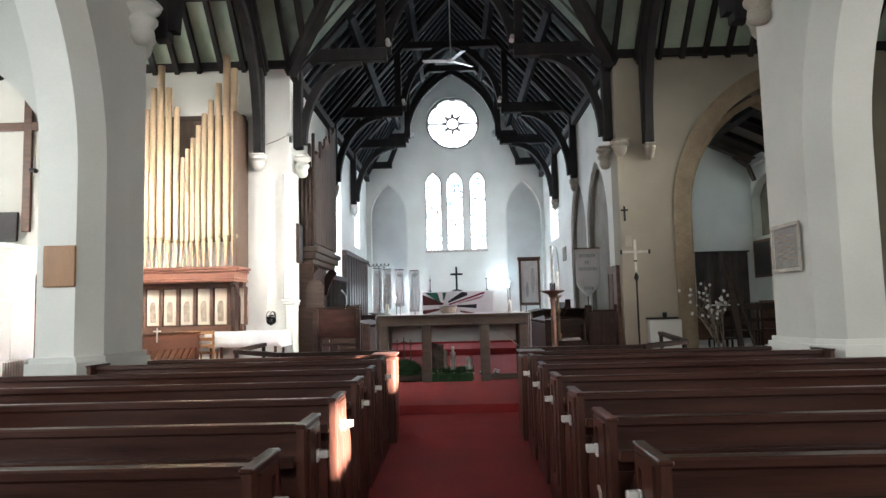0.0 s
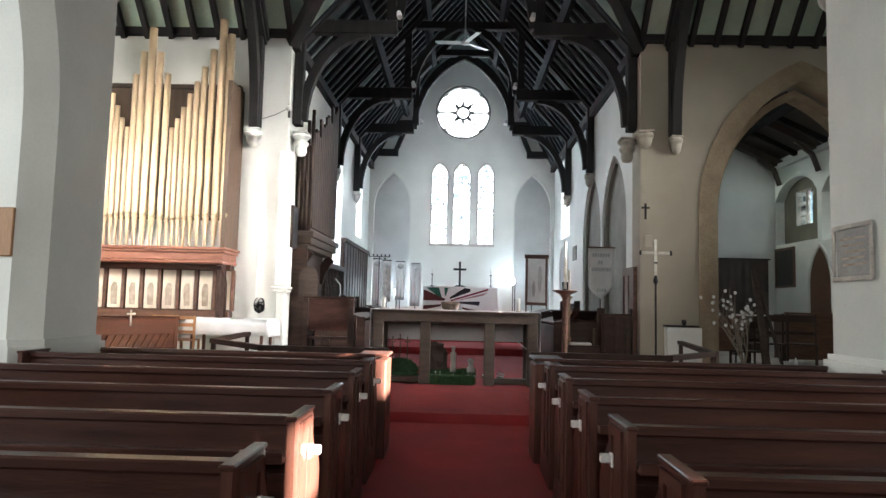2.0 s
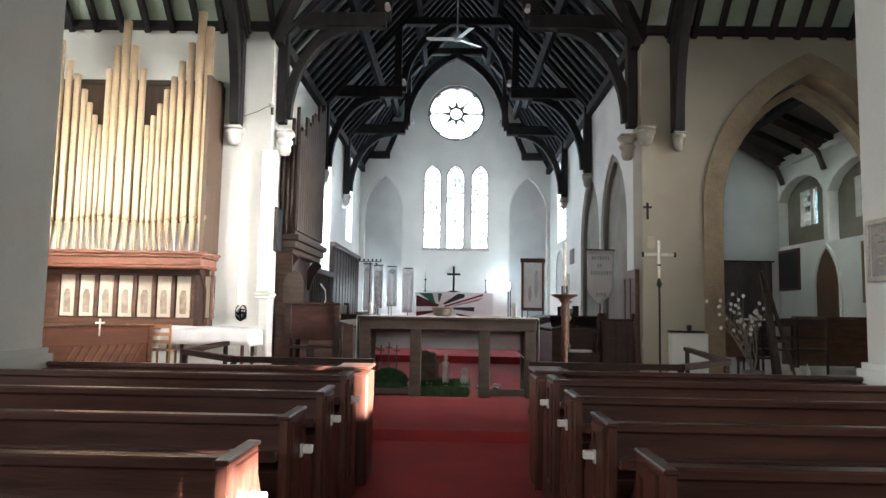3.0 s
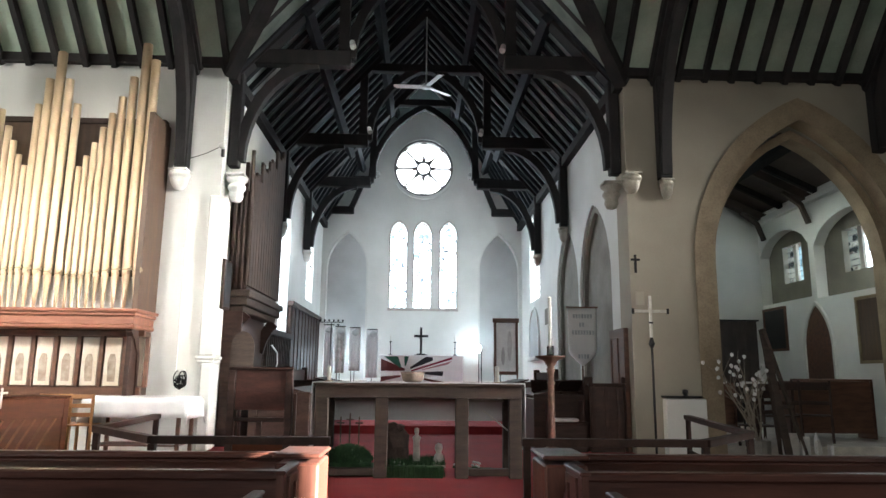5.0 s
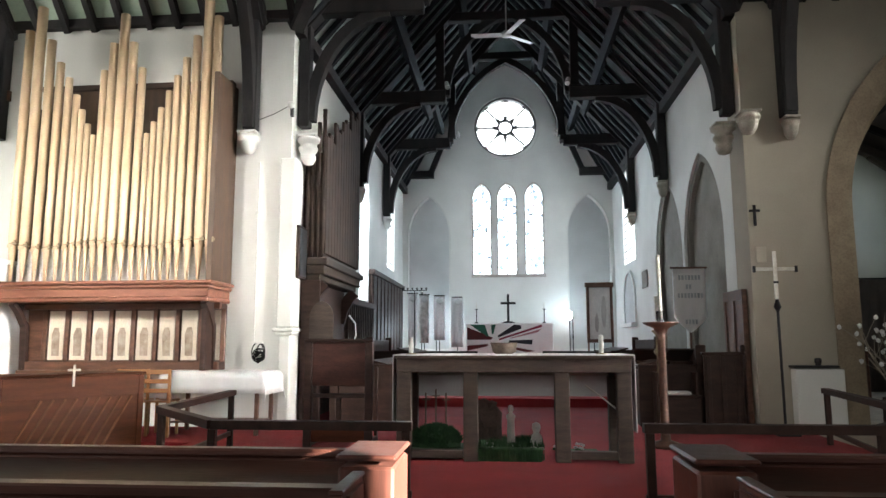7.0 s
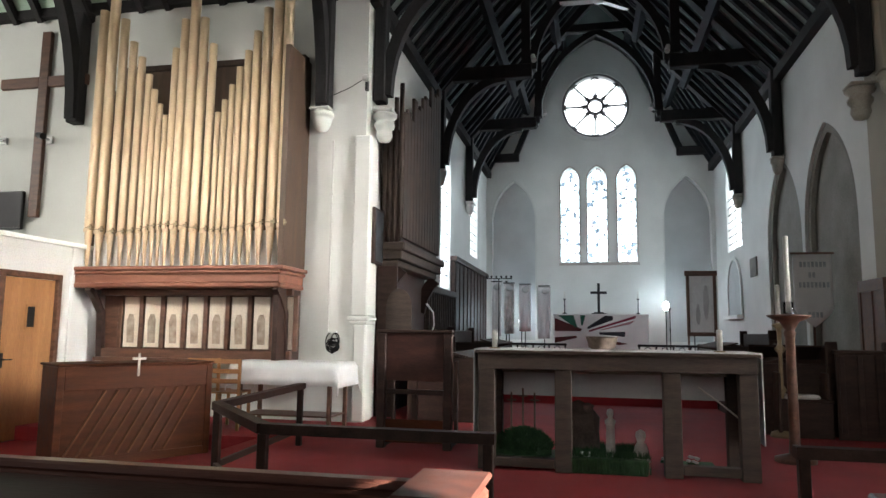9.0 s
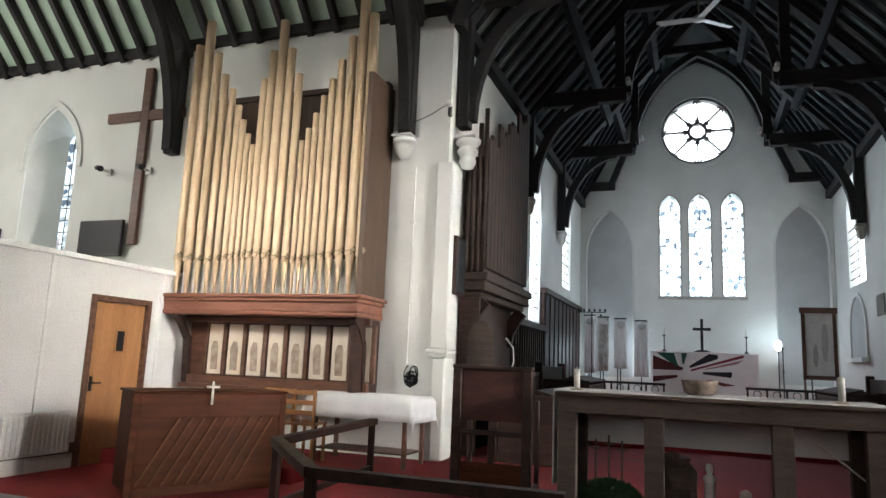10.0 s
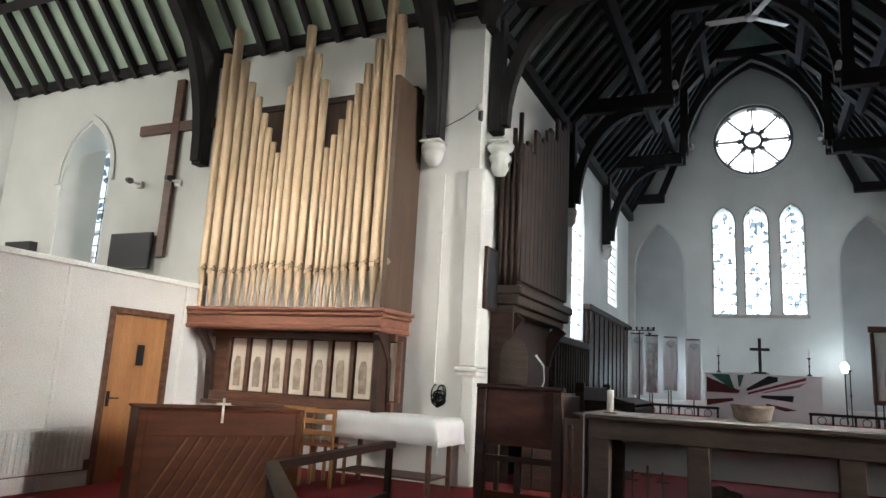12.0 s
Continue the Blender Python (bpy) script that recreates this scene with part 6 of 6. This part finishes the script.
cu = thing("curtain", "dark red brown curtain across a doorway in the chapel", "curtain", at=(7.6, 20.93, 2.75))
bm = bmesh.new()
low = [bm.verts.new((-0.75 + i * 0.025, -0.03 + 0.02 * math.sin(i * 0.76), -2.44)) for i in range(61)]
top = [bm.verts.new((-0.75 + i * 0.025, -0.03 + 0.015 * math.sin(i * 0.76), 0.0)) for i in range(61)]
for i in range(60):
    bm.faces.new([low[i], low[i + 1], top[i + 1], top[i]])
o_ = part("cloth", bm, BROWNBOARD, cu, smooth=True)
o_.modifiers.new("thick", "SOLIDIFY").thickness = 0.008
part("rod", boxes((-0.8, 0.8, -0.06, 0.06, 0.001, 0.04)), IRON, cu)
for y, z0_, z1_, w_, l_ in ((20.44, 2.0, 3.05, 0.53, "dark framed board on the chapel wall"), (16.9, 1.65, 2.95, 0.4, "gilt framed picture on the chapel wall")):
    pf = thing("picture", l_, "picture", "", (8.597, y, 0))
    part("frame", boxes((-0.04, 0.0, -w_, w_, z0_, z0_ + 0.06), (-0.04, 0.0, -w_, w_, z1_ - 0.06, z1_), (-0.04, 0.0, -w_, -w_ + 0.06, z0_ + 0.06, z1_ - 0.06), (-0.04, 0.0, w_ - 0.06, w_, z0_ + 0.06, z1_ - 0.06)), OAK if y > 18 else BRASS, pf)
    part("panel", boxes((-0.02, 0.0, -w_ + 0.061, w_ - 0.061, z0_ + 0.061, z1_ - 0.061)), BLACK if y > 18 else CASEWOOD, pf)
dc = thing("door_2", "dark pointed doorway of the chapel with a plank door", "door", at=(8.6, 18.65, 0.3))
dc["kind"] = "structure"
bm = bmesh.new()
prism(bm, [(-0.5, 0.0)] + [(a, b_) for a, b_ in pointed(-0.5, 0.5, 1.7, 2.65)] + [(0.5, 0.0)], 0, -0.03, -0.004)
part("leaf", bm, OAK, dc)
bm = bmesh.new()
arch_band(bm, 0, -0.06, -0.004, -0.5, 0.5, 1.7, 2.65, 0.0, 0.07)
part("surround", bm, PLASTER, dc)
for y0_, z0_ in ((17.06, 3.55), (19.5, 3.62)):
    wn = thing("window_chapel", "leaded chapel window with coloured glass in a deep recess", "window", at=(8.98, y0_, z0_))
    wn["kind"] = "structure"
    part("pane", boxes((0, 0.01, 0, 0.88, 0, 0.9)), STAINED, wn)
    part("mullion", boxes((-0.06, -0.001, 0.34, 0.47, 0, 0.9)), PALESTONE, wn)
    bm = bmesh.new()
    for k in range(1, 7):
        bx(bm, -0.012, -0.001, 0, 0.339, 0.9 * k / 7 - 0.006, 0.9 * k / 7 + 0.006)
        bx(bm, -0.012, -0.001, 0.471, 0.84, 0.9 * k / 7 - 0.006, 0.9 * k / 7 + 0.006)
    part("cames", bm, IRON, wn)
for y in (16.6, 18.6, 20.6):
    ht = thing("chapel_roof_beam", "dark brown sloping beam of the chapel roof", "roof beam", "chapel roof beams", (0, y, 0))
    bm = bmesh.new()
    beam(bm, (8.6, 0, 5.3), (3.95, 0, 7.45), 0.18, 0.22, (0, 1, 0))
    part("beam", bm, BROWNBOARD, ht)
    bm = bmesh.new()
    tube(bm, [(8.55, 0, 4.75), (8.4, 0, 5.17), (8.0, 0, 5.47)], 0.07, 6)
    part("brace", bm, BROWNBOARD, ht)
struct("wall_plate_chapel", boxes((8.45, 8.597, 15.5, 20.99, 5.2, 5.32)), PLASTER, "white painted wall plate")

# dark return stalls by the chancel mouth
rs = thing("return_stall", "dark oak return stall with panelled back and a white cushion", "choir stall", at=(2.62, 15.0, 0.182))
part("backrest", boxes((0.02, 0.56, 0.0, 0.04, 0.0, 1.02), bev=0.008), STALLWOOD, rs)
part("top_rail", boxes((0.0, 0.58, -0.03, 0.06, 1.021, 1.06), bev=0.008), STALLWOOD, rs)
part("finial", boxes((0.53, 0.59, -0.02, 0.04, 1.061, 1.16), bev=0.015), STALLWOOD, rs)
for k in range(3):
    part("stile", boxes((0.05 + 0.2 * k, 0.11 + 0.2 * k, -0.02, -0.001, 0.08, 1.0), bev=0.004), STALLWOOD, rs)
part("seat", boxes((-0.62, -0.001, 0.02, 0.5, 0.42, 0.46), bev=0.01), STALLWOOD, rs)
part("seat_front", boxes((-0.6, -0.02, 0.03, 0.06, 0.0, 0.419), bev=0.005), STALLWOOD, rs)
part("cushion", boxes((-0.55, -0.15, 0.02, 0.4, 0.461, 0.51), bev=0.02), LINEN, rs)
part("armrest", boxes((-0.64, -0.60, 0.0, 0.5, 0.0, 0.78), bev=0.012), STALLWOOD, rs)
part("armrest", boxes((-0.10, -0.06, 0.0, 0.5, 0.461, 0.78), bev=0.012), STALLWOOD, rs)
for k, x in enumerate((2.1, 2.55)):
    rd = thing("book_desk", "dark oak book desk with a steep sloping top", "book desk", "book desks", (x, 15.75 - 0.1 * k, 0.182), rz=-12 + 20 * k)
    part("front", boxes((-0.24, 0.24, -0.02, 0.02, 0.0, 0.92), bev=0.006), STALLWOOD, rd)
    part("side", boxes((-0.24, -0.21, 0.021, 0.3, 0.0, 0.92), bev=0.006), STALLWOOD, rd)
    part("side", boxes((0.21, 0.24, 0.021, 0.3, 0.0, 0.92), bev=0.006), STALLWOOD, rd)
    bm = bmesh.new()
    beam(bm, (-0.27, 0.1, 1.0), (0.27, 0.1, 1.0), 0.42, 0.025, (0, 0.5, 1))
    part("desk_top", bm, STALLWOOD, rd)
for k, (x, y, w_, z0_) in enumerate(((5.35, 14.75, 0.22, 0.0), (5.9, 15.35, 0.3, 0.12), (6.55, 15.6, 0.28, 0.12))):
    cx2 = thing("stacked_chair", "dark wooden chair among the clutter behind the branches", "chair", "chairs in the clutter", (x, y, 0.182 + z0_), rz=20 - 25 * k)
    for sx in (-w_, w_):
        part("back_post", boxes((sx - 0.018, sx + 0.018, -0.018, 0.018, 0, 1.02), bev=0.004), STALLWOOD, cx2)
        part("leg", boxes((sx - 0.018, sx + 0.018, 0.36, 0.396, 0, 0.42), bev=0.004), STALLWOOD, cx2)
    part("seat", boxes((-w_, w_, 0.0, 0.40, 0.421, 0.45), bev=0.006), STALLWOOD, cx2)
    part("top_rail", boxes((-w_ + 0.019, w_ - 0.019, -0.015, 0.015, 0.86, 0.99), bev=0.006), STALLWOOD, cx2)
    part("rail", boxes((-w_ + 0.019, w_ - 0.019, -0.012, 0.012, 0.62, 0.68), bev=0.004), STALLWOOD, cx2)
for k in range(7):
    x, y = 5.1 + 0.17 * k, 14.62 + 0.12 * math.sin(k * 2.3)
    sp2 = thing("paper_ornament", "crumpled white paper ornament in the heap of clutter", "paper ornament", "paper ornaments", (x, y, 0.186), rz=k * 40)
    bm = bmesh.new()
    lump(bm, (0, 0, 0.09 + 0.04 * (k % 3)), (0.05, 0.035, 0.11 + 0.05 * (k % 3)), k * 1.7, sub=1)
    part("paper", bm, PAPER, sp2)
pole_ = thing("white_rail", "thin white horizontal rail on dark stands behind the branches", "rail", at=(5.35, 14.98, 0.182))
part("bar", boxes((-0.3, 0.3, -0.012, 0.012, 1.08, 1.11), bev=0.004), PAPER, pole_)
for x in (-0.26, 0.26):
    part("post", boxes((x - 0.012, x + 0.012, -0.012, 0.012, 0.0, 1.079)), IRON, pole_)

# ---- plaques ----
p1 = thing("wall_plaque", "brown wooden memorial plaque on the white pier", "plaque", at=(-3.62, 7.38, 1.81))
part("board", boxes((-0.15, 0.15, -0.03, -0.003, -0.19, 0.19), bev=0.008), HONEY, p1)
p3 = thing("wall_plaque", "pale grey stone memorial tablet with a moulded frame on the pier", "plaque", at=(3.3, 7.96, 1.85))
part("tablet", boxes((-0.03, -0.003, -0.25, 0.25, -0.2, 0.2), bev=0.006), mat("grey_stone_tablet", (0.42, 0.41, 0.39), 0.7, (0.33, 0.32, 0.31), 9, 0.2), p3)
part("frame", boxes((-0.05, -0.0302, -0.29, 0.29, 0.2, 0.24), (-0.05, -0.0302, -0.29, 0.29, -0.24, -0.2), (-0.05, -0.0302, -0.29, -0.255, -0.199, 0.199), (-0.05, -0.0302, 0.255, 0.29, -0.199, 0.199), bev=0.005), PALESTONE, p3)
for i in range(5):
    part("inscription_bar", boxes((-0.034, -0.0302, -0.18 + 0.02 * (i % 2), 0.18 - 0.03 * (i % 3), 0.11 - i * 0.055, 0.125 - i * 0.055)), FIG, p3)

# ---- ceiling fan ----
fa = thing("ceiling_fan", "white three bladed ceiling fan hanging from the chancel roof", "ceiling fan", at=(0, 19.2, 8.02))
bm = bmesh.new()
lathe(bm, [(0.04, -0.05), (0.1, -0.03), (0.11, 0.03), (0.06, 0.08), (0.015, 0.1), (0.015, 2.1)], n=12)
part("motor", bm, WHITEMETAL, fa, smooth=True)
for a in (180, 296, 40):
    bm = bmesh.new()
    c_, s_ = math.cos(radians(a)), math.sin(radians(a))
    beam(bm, (0.1 * c_, 0.1 * s_, 0), (0.76 * c_, 0.76 * s_, 0.0), 0.14, 0.012, (0.2 * s_, -0.2 * c_, 1))
    part("blade", bm, WHITEMETAL, fa)

# spotlights on the hammer beams
for y in (15.15, 19.3, 22.8):
    for s in (-1, 1):
        sl = thing("spotlight", "small pale spotlight fixed on a roof truss", "spotlight", "truss spotlights", (s * 1.30, y - 0.16, 6.95))
        bm = bmesh.new()
        tube(bm, [(0, 0, 0), (s * -0.03, -0.1, -0.14)], [0.045, 0.055], 10)
        part("head", bm, WHITEMETAL, sl)
        part("bracket", boxes((-0.02, 0.02, 0.0, 0.15, -0.125, -0.10)), IRON, sl)

# ---- cards, leaflets and hooks on the pews ----
rr_ = random.Random(21)
for i, y in enumerate(PY[:8]):
    for s in (-1, 1):
        cdx = thing("pew_bracket", "small white bracket clipped to the aisle end of a pew", "bracket", "pew end brackets", (s * 0.654, y + 0.12, 0.71 + nave_floor(y)))
        part("clip", boxes((min(0, -s * 0.012), max(0, -s * 0.012), -0.022, 0.022, -0.03, 0.03), bev=0.004), WHITEMETAL, cdx)
        part("cup", boxes((min(-s * 0.0122, -s * 0.055), max(-s * 0.0122, -s * 0.055), -0.016, 0.016, -0.012, 0.025), bev=0.004), WHITEMETAL, cdx)
for x, y, rz in ((2.55, PY[2] - 0.10, 12), (2.95, PY[1] - 0.1, -8), (-1.0, PY[1] - 0.10, 5), (-2.2, PY[4] - 0.1, 9)):
    lf = thing("leaflet", "white leaflet lying on a pew book ledge", "leaflet", "leaflets", (x, y, 0.742 + nave_floor(y)), rz=rz)
    part("sheet", boxes((-0.105, 0.105, -0.05, 0.06, 0, 0.004)), PAPER, lf)
    part("print", boxes((-0.07, 0.07, -0.03, 0.04, 0.0041, 0.0046)), FIG, lf)
ub = thing("umbrella", "folded blue umbrella hooked on a pew end", "umbrella", at=(0.635, PY[4] + 0.02, 0.214 + nave_floor(PY[4])))
bm = bmesh.new()
tube(bm, [(0, 0, -0.2), (0, 0, 0.05), (0, -0.01, 0.25)], [0.008, 0.03, 0.015], 8)
part("canopy", bm, mat("navy_cloth", (0.03, 0.05, 0.10), 0.8), ub)
bm = bmesh.new()
tube(bm, [(0, -0.01, 0.25), (0, -0.01, 0.33), (0, 0.03, 0.35)], 0.008, 6)
part("handle", bm, WAX, ub)
